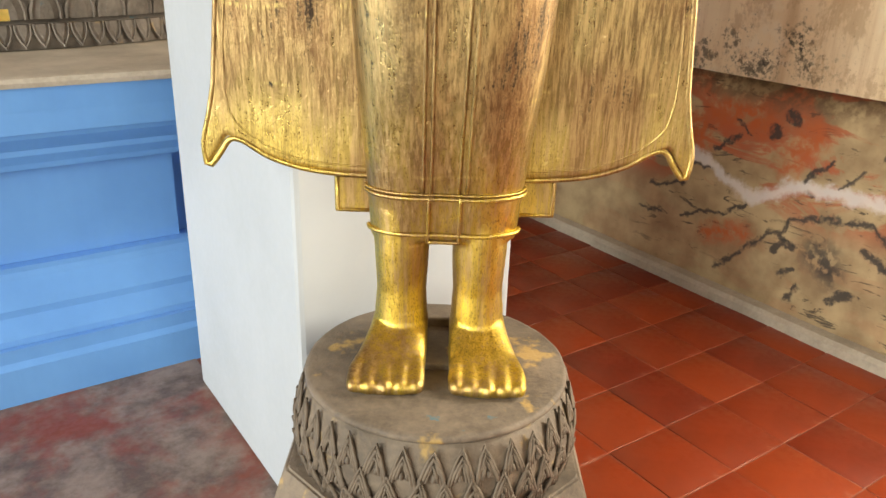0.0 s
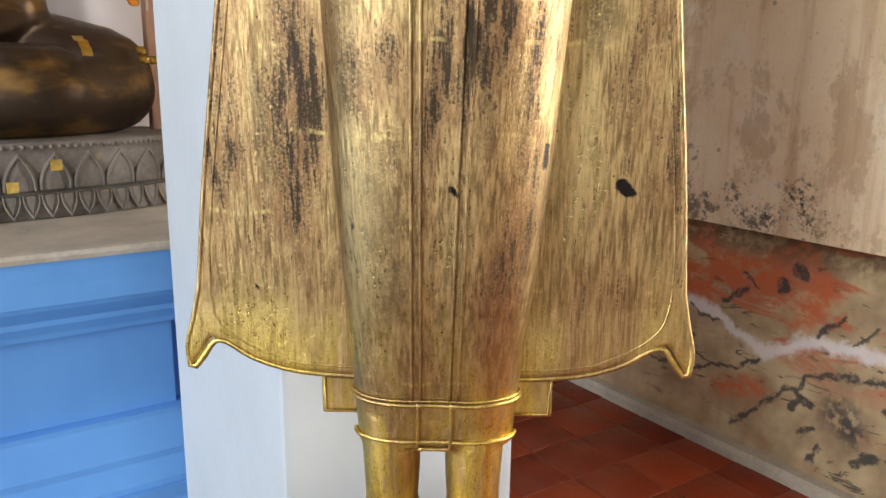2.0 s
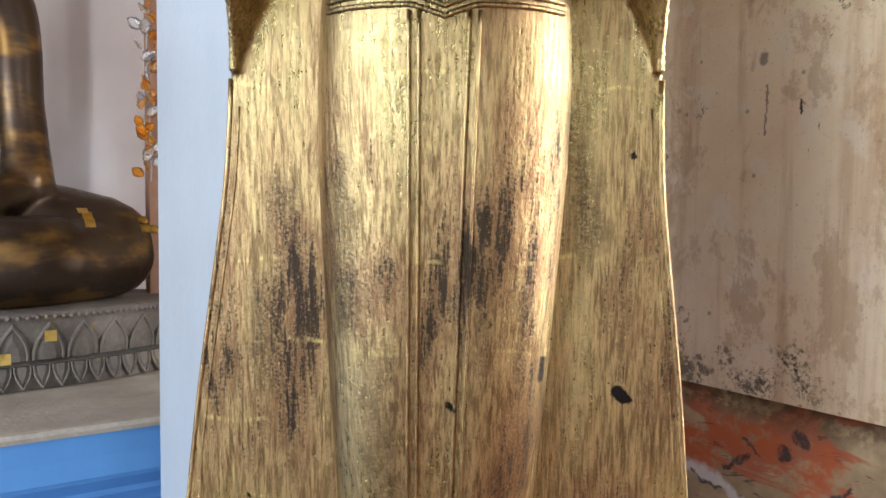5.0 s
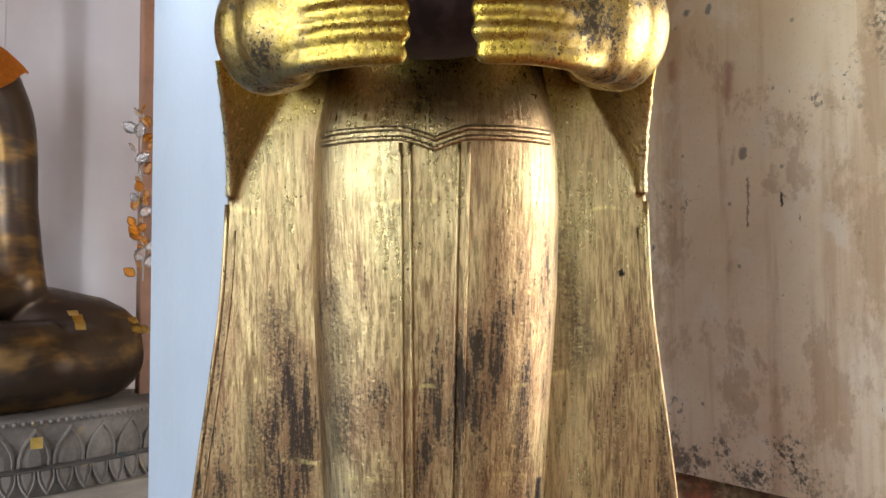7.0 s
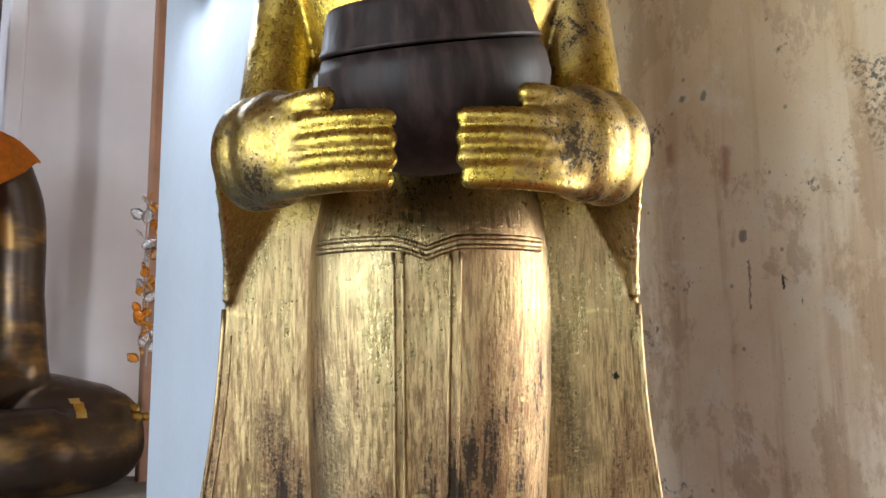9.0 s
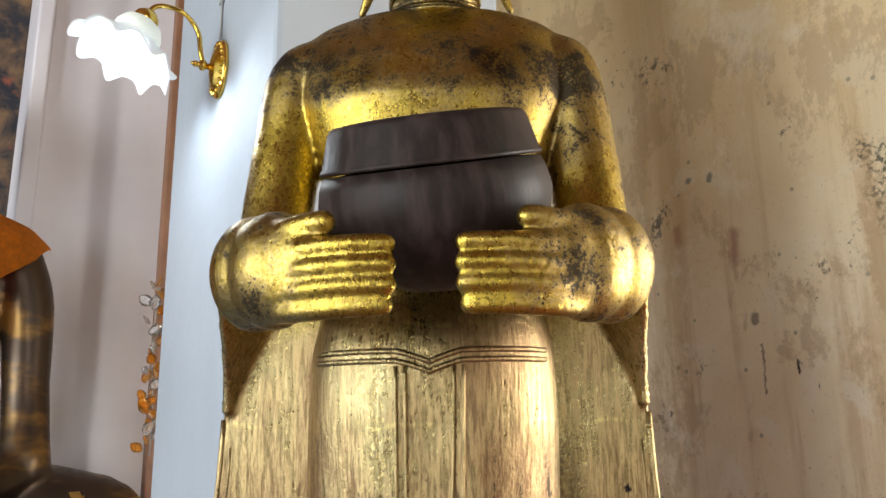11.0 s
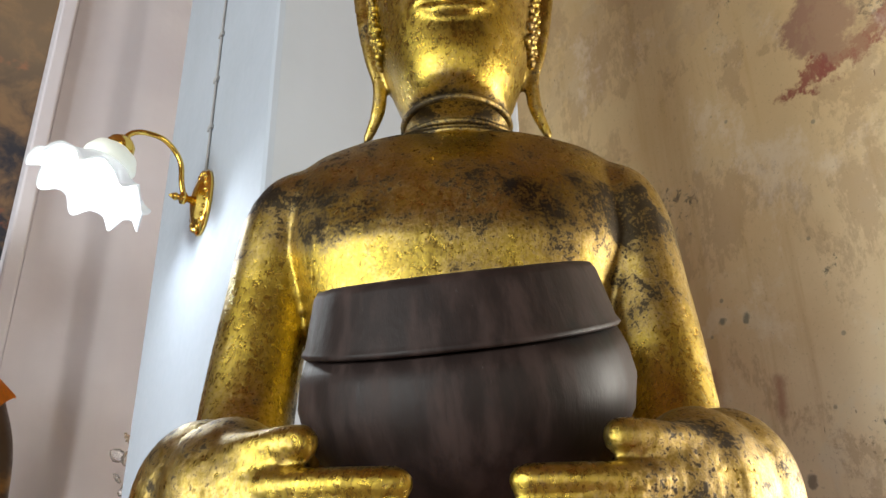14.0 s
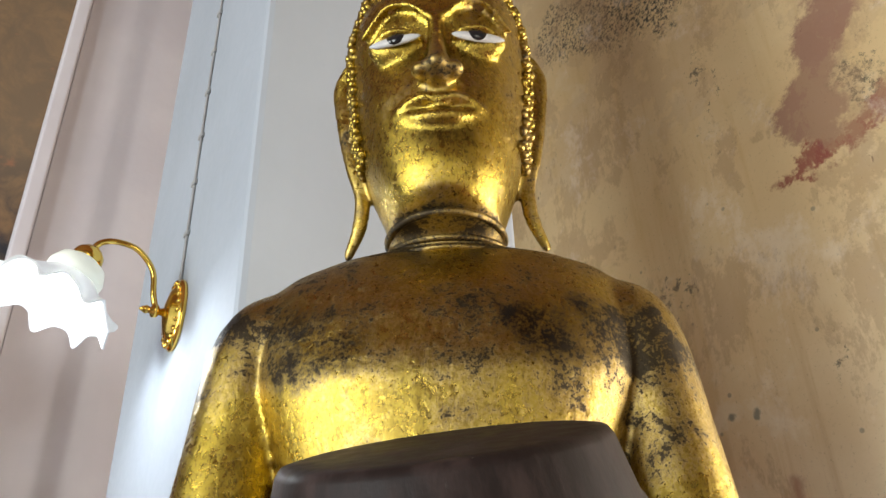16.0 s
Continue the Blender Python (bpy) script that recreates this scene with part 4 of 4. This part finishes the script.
    return tagged(ob, "standing gilded image in a spread robe, worn gold leaf", "statue")


golden_image()


# ---- the alms bowl ----
def alms_bowl():
    m = Matrix.Translation((0.118, 0.962, 1.815)) @ Matrix.Rotation(radians(20), 4, "X") @ Matrix.Rotation(radians(-5), 4, "Y")
    ob = thing("alms_bowl", "dark brown lacquered alms bowl held against the golden chest", "bowl", m)
    bm = bmesh.new()
    turned(bm, [(0.002, -0.104), (0.045, -0.101), (0.080, -0.086), (0.112, -0.057), (0.130, -0.024), (0.134, 0.0), (0.130, 0.022), (0.124, 0.036), (0.10, 0.038), (0.002, 0.038)], 64)
    part("bowl_body", bm, LACQUER, ob)
    bm = bmesh.new()
    turned(bm, [(0.10, 0.0385), (0.1252, 0.0385), (0.1270, 0.0405), (0.1258, 0.0430), (0.1235, 0.046), (0.113, 0.083), (0.109, 0.0885), (0.10, 0.090), (0.002, 0.0905)], 64)
    part("lid", bm, LACQUER, ob, "flat-topped lid with a thin rim")
    return ob


alms_bowl()


# ---- the round pedestal ----
def pedestal():
    ob = thing("pedestal", "round carved grey stone pedestal under the golden feet", "pedestal", Matrix.Translation((0.083, 1.20, 0.0)))
    bm = bmesh.new()
    turned(bm, [(0.19, 0.38), (0.215, 0.385), (0.232, 0.42), (0.234, 0.45), (0.226, 0.485), (0.215, 0.512), (0.206, 0.524), (0.12, 0.530), (0.002, 0.530)], 96, None, lambda a, z: 0.003 * noise.noise((4 * math.cos(a), 4 * math.sin(a), 9 * z)))
    part("drum", bm, DARK_STONE, ob)
    bm = bmesh.new()
    turned(bm, [(0.10, 0.527), (0.214, 0.523), (0.218, 0.528), (0.216, 0.534), (0.21, 0.5365), (0.002, 0.5365)], 96, None, lambda a, z: 0.0015 * noise.noise((7 * math.cos(a), 7 * math.sin(a), 2)))
    part("top_slab", bm, DARK_STONE, ob, "round worn top slab")
    # worn carving: three rows of pointed leaves, each a nest of chevrons, leaning a little
    rnd = random.Random(8)
    for z0, z1, r0, r1, n, turn in ((0.384, 0.436, 0.226, 0.236, 34, 0.0), (0.416, 0.474, 0.236, 0.231, 34, 0.5), (0.456, 0.518, 0.2335, 0.216, 34, 0.0)):
        h = z1 - z0
        lean = math.atan2(r0 - r1, h)
        shapes = []
        for v in range(4):
            bm = bmesh.new()
            for k in range(3):
                g = 1 - 0.30 * k
                w = 0.0222 * g
                zc, top = h * 0.10 * k, h * (1 - 0.17 * k)
                path = [(j * w, -0.002 - 0.003 * (1 - abs(j)) + rnd.uniform(-0.0012, 0.0012), zc + (top - zc) * (1 - abs(j)) ** 0.9 + rnd.uniform(-0.002, 0.002)) for j in (-1, -0.66, -0.33, 0, 0.33, 0.66, 1)]
                tube(bm, path, [0.0030 + rnd.uniform(-0.0006, 0.0006) for _ in path], 5)
            ball(bm, (rnd.uniform(-0.003, 0.003), -0.002, h * 0.30), (0.004, 0.004, 0.007), None, 8, 6)
            shapes.append(part("petal", bm, DARK_STONE, ob))
        for i in range(n):
            p = shapes[i % 4]
            if i >= 4:
                p = new("petal", p.data)
                p.parent = ob
            a = 2 * math.pi * (i + turn + rnd.uniform(-0.08, 0.08)) / n
            p.matrix_basis = Matrix.Rotation(a, 4, "Z") @ Matrix.Translation((0, -r0, z0)) @ Matrix.Rotation(-lean, 4, "X") @ Matrix.Rotation(radians(rnd.uniform(-5, 5)), 4, "Y")
    bm = bmesh.new()
    box(bm, (-0.026, -0.035, 0.534), (0.030, 0.13, 0.549), 0.003)
    box(bm, (-0.045, 0.095, 0.534), (0.05, 0.15, 0.566), 0.004)
    part("tenon", bm, DARK_STONE, ob, "dark stone block between the feet", False)
    bm = bmesh.new()
    rings = []
    for r, z in ((0.335, 0.0), (0.335, 0.09), (0.315, 0.11), (0.300, 0.16), (0.268, 0.30), (0.252, 0.355), (0.240, 0.384), (0.19, 0.386)):
        rings.append([(r / math.cos(math.pi / 8) * math.cos(a), r / math.cos(math.pi / 8) * math.sin(a), z) for a in (math.pi / 8 + math.pi / 4 * i for i in range(8))])
    loft(bm, rings)
    bmesh.ops.bevel(bm, geom=[e for e in bm.edges], offset=0.004, segments=2, affect="EDGES")
    part("base", bm, DARK_STONE, ob, "eight-sided flared base", False)


pedestal()


# ---- the blue altar platform ----
def altar():
    """Stepped mouldings run along the front; the top is bare cement."""
    ob = tagged(thing("altar_platform", "blue painted stepped altar platform with a bare cement top", "altar", ROOM), "", "", "", "")
    u0, u1, back = -3.2, 1.13, 3.41

    def run(name, profile, mat, ua=u0, ub=u1, label=""):
        bm = bmesh.new()
        rings = []
        for i in range(25):
            u = ua + (ub - ua) * i / 24
            rings.append([(u, w + 0.004 * noise.noise((u * 2, z * 3, 5)), z) for w, z in profile] + [(u, back, profile[-1][1]), (u, back, profile[0][1])])
        loft(bm, rings)
        return part(name, bm, mat, ob, label, False)

    run("plinth", [(2.075, -0.01), (2.080, 0.055), (2.085, 0.10), (2.098, 0.115), (2.10, 0.152)], BLUE)
    run("lower_moulding", [(2.118, 0.153), (2.120, 0.17), (2.15, 0.20), (2.165, 0.215), (2.165, 0.235), (2.215, 0.30), (2.225, 0.318), (2.225, 0.333)], BLUE)
    run("dado_panel", [(2.262, 0.334), (2.262, 0.598)], BLUE, u0, 0.70)
    run("recess", [(2.30, 0.334), (2.30, 0.598)], BLUE, 0.701, u1)
    run("upper_moulding", [(2.225, 0.599), (2.220, 0.615), (2.205, 0.64), (2.205, 0.655), (2.175, 0.690), (2.170, 0.705)], BLUE)
    run("cornice", [(2.160, 0.706), (2.158, 0.76), (2.152, 0.822)], BLUE)
    run("top_slab", [(2.146, 0.823), (2.143, 0.835), (2.147, 0.846), (2.16, 0.849)], GREY_CEMENT, label="bare grey cement slab")


altar()


# ---- the lotus base and the seated bronze image ----
SEAT_U, SEAT_W = 0.02, 3.02


def lotus_outline(a, ru, rw):
    c, s = math.cos(a), math.sin(a)
    return (SEAT_U + ru * math.copysign(abs(c) ** 0.8, c), SEAT_W + rw * math.copysign(abs(s) ** 0.8, s))


def lotus_base():
    ob = thing("lotus_base", "dark grey cast lotus base with two rows of petals", "pedestal", ROOM)
    n = 120
    bm = bmesh.new()
    rings = []
    for g, z in ((0.0, 0.849), (0.004, 0.855), (0.002, 0.905), (-0.045, 0.93), (-0.055, 0.945), (-0.02, 0.99), (-0.01, 1.04), (-0.015, 1.055), (-0.008, 1.06), (-0.008, 1.075), (-0.03, 1.082), (-0.06, 1.084)):
        rings.append([(*lotus_outline(2 * math.pi * k / n, 0.98 + g, 0.40 + g), z) for k in range(n)])
    loft(bm, rings)
    part("base_body", bm, LEAD, ob)

    def petals(name, step, z0, z1, g, down):
        """Ribbed petals side by side along the front of the outline."""
        h = z1 - z0
        ring = [Vector((*lotus_outline(-math.pi + math.pi * 1.08 * k / 1500, 0.98 + g, 0.40 + g), 0)) for k in range(1501)]
        run, last = 0.0, 0.0
        for p, q in zip(ring, ring[1:]):
            run += (q - p).length
            if run - last < step or p.x < -0.7:
                last = run if p.x < -0.7 else last
                continue
            last = run
            d = (q - p).normalized()
            out = Vector((d.y, -d.x, 0))
            bm = bmesh.new()

            def at(x, y, o):
                return p + d * (x * step * 0.5) + out * (o + 0.016 * y) + Vector((0, 0, z1 - h * y if down else z0 + h * y))

            shape = ((-0.96, 0.0), (-0.96, 0.25), (-0.80, 0.50), (-0.48, 0.75), (0, 1.0), (0.48, 0.75), (0.80, 0.50), (0.96, 0.25), (0.96, 0.0))
            rows = [[bm.verts.new(at(x * f, y * (0.3 + 0.7 * f) if f < 1 else y, o)) for x, y in shape] for f, o in ((1.0, -0.020), (1.0, 0.010), (0.86, 0.012), (0.80, 0.004), (0.42, 0.010))]
            for a, b in zip(rows, rows[1:]):
                for k in range(9):
                    m = (k + 1) % 9
                    bm.faces.new((a[k], a[m], b[m], b[k]))
            bm.faces.new(rows[-1])
            part(name, bm, LEAD, ob, "", False)

    petals("petal", 0.098, 0.935, 1.05, -0.03, False)
    petals("lower_petal", 0.052, 0.855, 0.925, 0.0, True)
    bm = bmesh.new()
    for k in range(220):
        a = 2 * math.pi * k / 220
        bmesh.ops.create_icosphere(bm, subdivisions=1, radius=0.008, matrix=Matrix.Translation((*lotus_outline(a, 0.974, 0.394), 1.067)))
    tagged(part("beading", bm, LEAD, ob), "", "", "", "stuff")
    return ob


lotus_base()


def seated_image():
    bm = bmesh.new()
    u, w = SEAT_U, SEAT_W

    def L(path, n=24):
        limb(bm, path, n, 5)

    L([(u - 0.55, w - 0.10, 1.21, 0.17, 0.125), (u, w - 0.20, 1.20, 0.17, 0.125), (u + 0.45, w - 0.18, 1.215, 0.175, 0.135), (u + 0.70, w - 0.05, 1.235, 0.15, 0.150)])
    L([(u + 0.05, w + 0.12, 1.28, 0.20, 0.18), (u + 0.42, w + 0.03, 1.32, 0.19, 0.175), (u + 0.69, w - 0.03, 1.275, 0.16, 0.165)])
    L([(u - 0.70, w - 0.02, 1.225, 0.14, 0.125), (u - 0.42, w + 0.05, 1.27, 0.19, 0.16), (u, w + 0.12, 1.28, 0.20, 0.18)])
    # upper shin laid across, with the foot
    L([(u - 0.45, w - 0.22, 1.30, 0.09, 0.06), (u + 0.05, w - 0.29, 1.315, 0.09, 0.055), (u + 0.38, w - 0.27, 1.325, 0.075, 0.05), (u + 0.52, w - 0.22, 1.335, 0.05, 0.035)])
    # torso
    rings = []
    for z, hu, hw in ((1.2, 0.30, 0.20), (1.4, 0.25, 0.17), (1.6, 0.25, 0.16), (1.85, 0.31, 0.18), (2.05, 0.37, 0.19), (2.25, 0.38, 0.16), (2.345, 0.26, 0.12), (2.39, 0.11, 0.09), (2.48, 0.10, 0.09)):
        rings.append([(u + hu * math.cos(a), w + 0.10 + hw * math.sin(a), z) for a in (2 * math.pi * k / 32 for k in range(32))])
    loft(bm, rings)
    ball(bm, (u, w + 0.07, 2.68), (0.17, 0.19, 0.24))
    for s in (-1, 1):
        L([(u + s * 0.34, w + 0.08, 2.22, 0.10, 0.10), (u + s * 0.41, w + 0.06, 2.04, 0.087, 0.087), (u + s * 0.43, w + 0.02, 1.75, 0.075, 0.078), (u + s * 0.44, w - 0.02, 1.60, 0.075, 0.08), (u + s * 0.44, w - 0.07, 1.47, 0.085, 0.09)])
        L([(u + s * 0.44, w - 0.05, 1.47, 0.085, 0.08), (u + s * 0.28, w - 0.20, 1.40, 0.065, 0.06), (u + s * 0.10, w - 0.27, 1.395, 0.055, 0.045), (u - s * 0.06, w - 0.29, 1.39, 0.05, 0.03)])
    me = bpy.data.meshes.new("core")
    bm.to_mesh(me)
    bm.free()
    ob = new("core", me)
    skin = ob.modifiers.new("skin", "REMESH")
    skin.mode, skin.voxel_size = "VOXEL", 0.012
    relax = ob.modifiers.new("relax", "SMOOTH")
    relax.factor, relax.iterations = 0.5, 5
    made = bpy.data.meshes.new_from_object(ob.evaluated_get(bpy.context.evaluated_depsgraph_get()))
    bpy.data.objects.remove(ob)
    bm = bmesh.new()
    bm.from_mesh(made)
    bpy.data.meshes.remove(made)
    ob = part("bronze_statue", bm, BRONZE, None, "", True, ROOM)
    return tagged(ob, "seated dark bronze image with rubbed golden highlights on a lotus base", "statue")


seated_image()


def sash():
    """Orange cloth over the shoulder of the bronze image."""
    u, w = SEAT_U, SEAT_W
    bm = bmesh.new()
    rings = []
    for i in range(17):
        t = i / 16
        edge = []
        for k in range(25):
            a = math.pi * (1.02 + 1.0 * k / 24)
            low = max(1.55, 2.245 - 0.80 * (0.50 - 0.50 * math.cos(a)))   # the hem climbs to the shoulder
            z = low + (2.375 - low) * t
            hu, hw = table([(1.5, 0.30, 0.215), (1.8, 0.36, 0.225), (2.0, 0.505, 0.25), (2.16, 0.505, 0.24), (2.25, 0.465, 0.215), (2.31, 0.40, 0.18), (2.375, 0.24, 0.14)], z)
            fold = 0.005 * math.sin(26 * z + 18 * math.cos(a))
            edge.append((u + (hu + fold) * math.cos(a), w + 0.09 + (hw + fold) * math.sin(a), z))
        rings.append(edge)
    loft(bm, rings, False, False)
    bmesh.ops.solidify(bm, geom=list(bm.faces), thickness=0.006)
    ob = part("sash", bm, ORANGE, None, "", True, ROOM)
    tagged(ob, "bright orange cloth sash over the bronze shoulder", "cloth")


sash()


FOIL_PLACES = [(0.790, 2.795, 1.362, 48, 12), (0.797, 2.783, 1.333, 55, 14), (0.828, 2.800, 1.330, 55, 30), (0.600, 2.775, 1.392, 30, 8), (0.612, 2.765, 1.376, 45, 8), (0.618, 2.752, 1.352, 60, 8), (0.482, 2.606, 1.015, 78, 0), (0.36, 2.600, 0.955, 78, 0)]


def foil_squares():
    for u, w, z, tilt, turn in FOIL_PLACES:
        bm = bmesh.new()
        rows = [[bm.verts.new((0.0165 * x, 0.0165 * y, 0.0012 * noise.noise((x * 2 + u, y * 2, w)))) for x in (-1, -0.3, 0.4, 1)] for y in (-1, -0.2, 0.5, 1)]
        for a, b in zip(rows, rows[1:]):
            for i in range(3):
                bm.faces.new((a[i], a[i + 1], b[i + 1], b[i]))
        bmesh.ops.solidify(bm, geom=list(bm.faces), thickness=0.001)
        ob = part("foil_square", bm, FOIL, None, "", True, ROOM @ pose(u, w, z, tilt, 0, turn))
        tagged(ob, "small square of gold foil pressed on the bronze", "gold leaf", "gold leaf offerings")


foil_squares()


# ---- the wall lamp on the pillar ----
def wall_lamp():
    ob = thing("wall_lamp", "brass wall lamp with a lit frilled opal glass shade", "lamp", ROOM @ Matrix.Translation((0.635, 1.545, 2.332)) @ Matrix.Rotation(radians(-90), 4, "Y"))
    # local axes: z away from the pillar, x up, y along its face
    bm = bmesh.new()
    turned(bm, [(0.002, 0.0), (0.046, 0.0), (0.048, 0.006), (0.043, 0.012), (0.036, 0.013), (0.030, 0.020), (0.012, 0.026), (0.002, 0.027)], 40, Matrix.Diagonal((1.42, 1, 1, 1)))
    plate_ob = part("back_plate", bm, BRASS, ob, "oval embossed brass back plate")
    for k in range(22):
        a = 2 * math.pi * k / 22
        bm = bmesh.new()
        ball(bm, (0.040 * 1.42 * math.cos(a), 0.040 * math.sin(a), 0.013), (0.0065, 0.0045, 0.004), Matrix.Rotation(a, 4, "Z"), 10, 6)
        part("boss", bm, BRASS, plate_ob)
    bm = bmesh.new()
    turned(bm, [(0.002, 0.024), (0.008, 0.026), (0.006, 0.034), (0.012, 0.038), (0.012, 0.046), (0.005, 0.050), (0.008, 0.056), (0.004, 0.064), (0.001, 0.068)], 20)
    part("finial", bm, BRASS, ob)
    arm = [(0.0, 0, 0.040), (0.03, 0, 0.048), (0.075, 0, 0.056), (0.108, 0, 0.085), (0.115, 0.0, 0.12), (0.107, 0.0, 0.146), (0.085, 0.0, 0.162)]
    bm = bmesh.new()
    tube(bm, smooth_path(arm, 6), 0.0052, 12)
    part("arm", bm, BRASS, ob, "curved brass arm")
    aim = Vector((-0.93, 0.0, 0.36)).normalized()
    m = Matrix.Translation((0.080, 0.0, 0.160)) @ aim.to_track_quat("Z", "X").to_matrix().to_4x4()
    bm = bmesh.new()
    turned(bm, [(0.002, -0.012), (0.015, -0.010), (0.024, 0.0), (0.026, 0.008), (0.026, 0.020), (0.022, 0.022), (0.002, 0.022)], 28, m)
    part("socket_cap", bm, BRASS, ob, "brass socket cap")
    bm = bmesh.new()
    turned(bm, [(0.022, 0.014), (0.040, 0.026), (0.048, 0.044), (0.047, 0.060), (0.045, 0.060), (0.046, 0.044), (0.038, 0.029), (0.020, 0.017)], 36, m)
    part("glass_neck", bm, NECK_GLASS, ob, "frosted glass neck of the shade")
    bm = bmesh.new()
    rings = []
    n = 120
    prof = [(0.044, 0.056), (0.058, 0.072), (0.076, 0.088), (0.092, 0.101), (0.104, 0.108)]
    for r, z in prof + [(r - 0.003, z + 0.003) for r, z in reversed(prof)]:
        f = ((r - 0.041) / 0.063) ** 1.5 if r > 0.042 else 0
        rings.append([m @ Vector(((r + 0.007 * f * math.cos(9 * a)) * math.cos(a), (r + 0.007 * f * math.cos(9 * a)) * math.sin(a), z + 0.013 * f * math.sin(9 * a + 0.6) + 0.003 * f * math.sin(18 * a))) for a in (2 * math.pi * k / n for k in range(n))])
    loft(bm, rings, False)
    shade = part("shade", bm, SHADE, ob, "glowing frilled opal glass shade")
    bm = bmesh.new()
    turned(bm, [(0.001, 0.055), (0.020, 0.058), (0.032, 0.075), (0.034, 0.09), (0.024, 0.108), (0.001, 0.114)], 24, m)
    part("bulb", bm, BULB, ob, "lit bulb")
    lamp = bpy.data.lights.new("lamp_light", "POINT")
    lamp.energy, lamp.color, lamp.shadow_soft_size = 5.0, (0.80, 0.90, 1.0), 0.035
    light = new("lamp_light", lamp)
    light.matrix_world = ob.matrix_world @ m @ Matrix.Translation((0, 0, 0.135))


wall_lamp()


def cable():
    ob = thing("cable", "thin grey electric cable clipped to the pillar", "cable", ROOM)
    bm = bmesh.new()
    tube(bm, [(0.632, 1.560 + 0.006 * noise.noise((z * 2, 3, 1)), z) for z in (2.40 + 3.1 * i / 50 for i in range(51))], 0.0028, 8)
    part("wire", bm, CABLE, ob)
    for i in range(12):
        z = 2.50 + 0.115 * i
        bm = bmesh.new()
        box(bm, (0.6275, 1.550, z), (0.6345, 1.572, z + 0.011), 0.002)
        part("clip", bm, CABLE, ob)


cable()


# ---- post with the hanging leaves ----
structure("post", box(bmesh.new(), (0.862, 3.02, 0.849), (0.915, 3.08, HEIGHT - 0.002), 0.006), BROWN, "slim brown painted wooden post", "post")


def garland():
    ob = thing("garland", "hanging string of amber and clear plastic leaves on the post", "garland", ROOM)
    bm = bmesh.new()
    tube(bm, [(0.858 + 0.008 * math.sin(9 * z), 2.99, z) for z in (1.50 + 0.62 * i / 30 for i in range(31))], 0.003, 6)
    part("string", bm, CABLE, ob)
    rnd = random.Random(4)
    for i in range(34):
        z = 1.52 + 0.60 * i / 33
        a, tip, big = rnd.uniform(-70, 70), rnd.uniform(-60, 60), rnd.uniform(0.028, 0.044)
        bm = bmesh.new()
        rows = []
        for k in range(9):
            t = k / 8
            half = 0.55 * math.sin(math.pi * min(1, t * 0.93 + 0.05)) ** 0.8
            rows.append([bm.verts.new(((j / 2 - 1) * half * big, t * big * 1.4, 0.12 * big * math.sin(7 * math.pi * t) * (abs(j - 2) / 2) + 0.15 * big * abs(j - 2) / 2)) for j in range(5)])
        for p, q in zip(rows, rows[1:]):
            for j in range(4):
                bm.faces.new((p[j], p[j + 1], q[j + 1], q[j]))
        bmesh.ops.solidify(bm, geom=list(bm.faces), thickness=0.0015)
        part("leaf", bm, AMBER if rnd.random() < 0.6 else CLEAR, ob, "", True, Matrix.Translation((0.856 + rnd.uniform(-0.025, 0.02), 2.985 + rnd.uniform(-0.02, 0.005), z)) @ pose(0, 0, 0, 90 + rnd.uniform(-40, 40), tip, a))


garland()


# ---- floor tiles, last ----
def tiles():
    size, gap = 0.213, 0.0022
    bm = bmesh.new()
    box(bm, (-size / 2 + gap, -size / 2 + gap, -0.012), (size / 2 - gap, size / 2 - gap, 0.0), 0.0014)
    rnd = random.Random(2)
    first = None
    u_at, w_at = 1.817 + size / 2, 1.08 + size / 2
    for i in range(-6, 3):
        for j in range(-7, 14):
            u, w = u_at + i * size, w_at + j * size
            if u - size / 2 < 0.66 or u + size / 2 > U1:
                continue
            if u + size / 2 > 0.63 and u - size / 2 < 1.15 and w + size / 2 > 1.22 and w - size / 2 < 1.94:
                continue
            if first is None:
                first = part("tile", bm, TILE, FLOOR)
                ob = first
            else:
                ob = new("tile", first.data)
                ob.parent = FLOOR
            ob.matrix_basis = pose(u, w, rnd.uniform(-0.0012, 0.0012), rnd.uniform(-0.25, 0.25), rnd.uniform(-0.25, 0.25), rnd.uniform(-0.3, 0.3))


tiles()
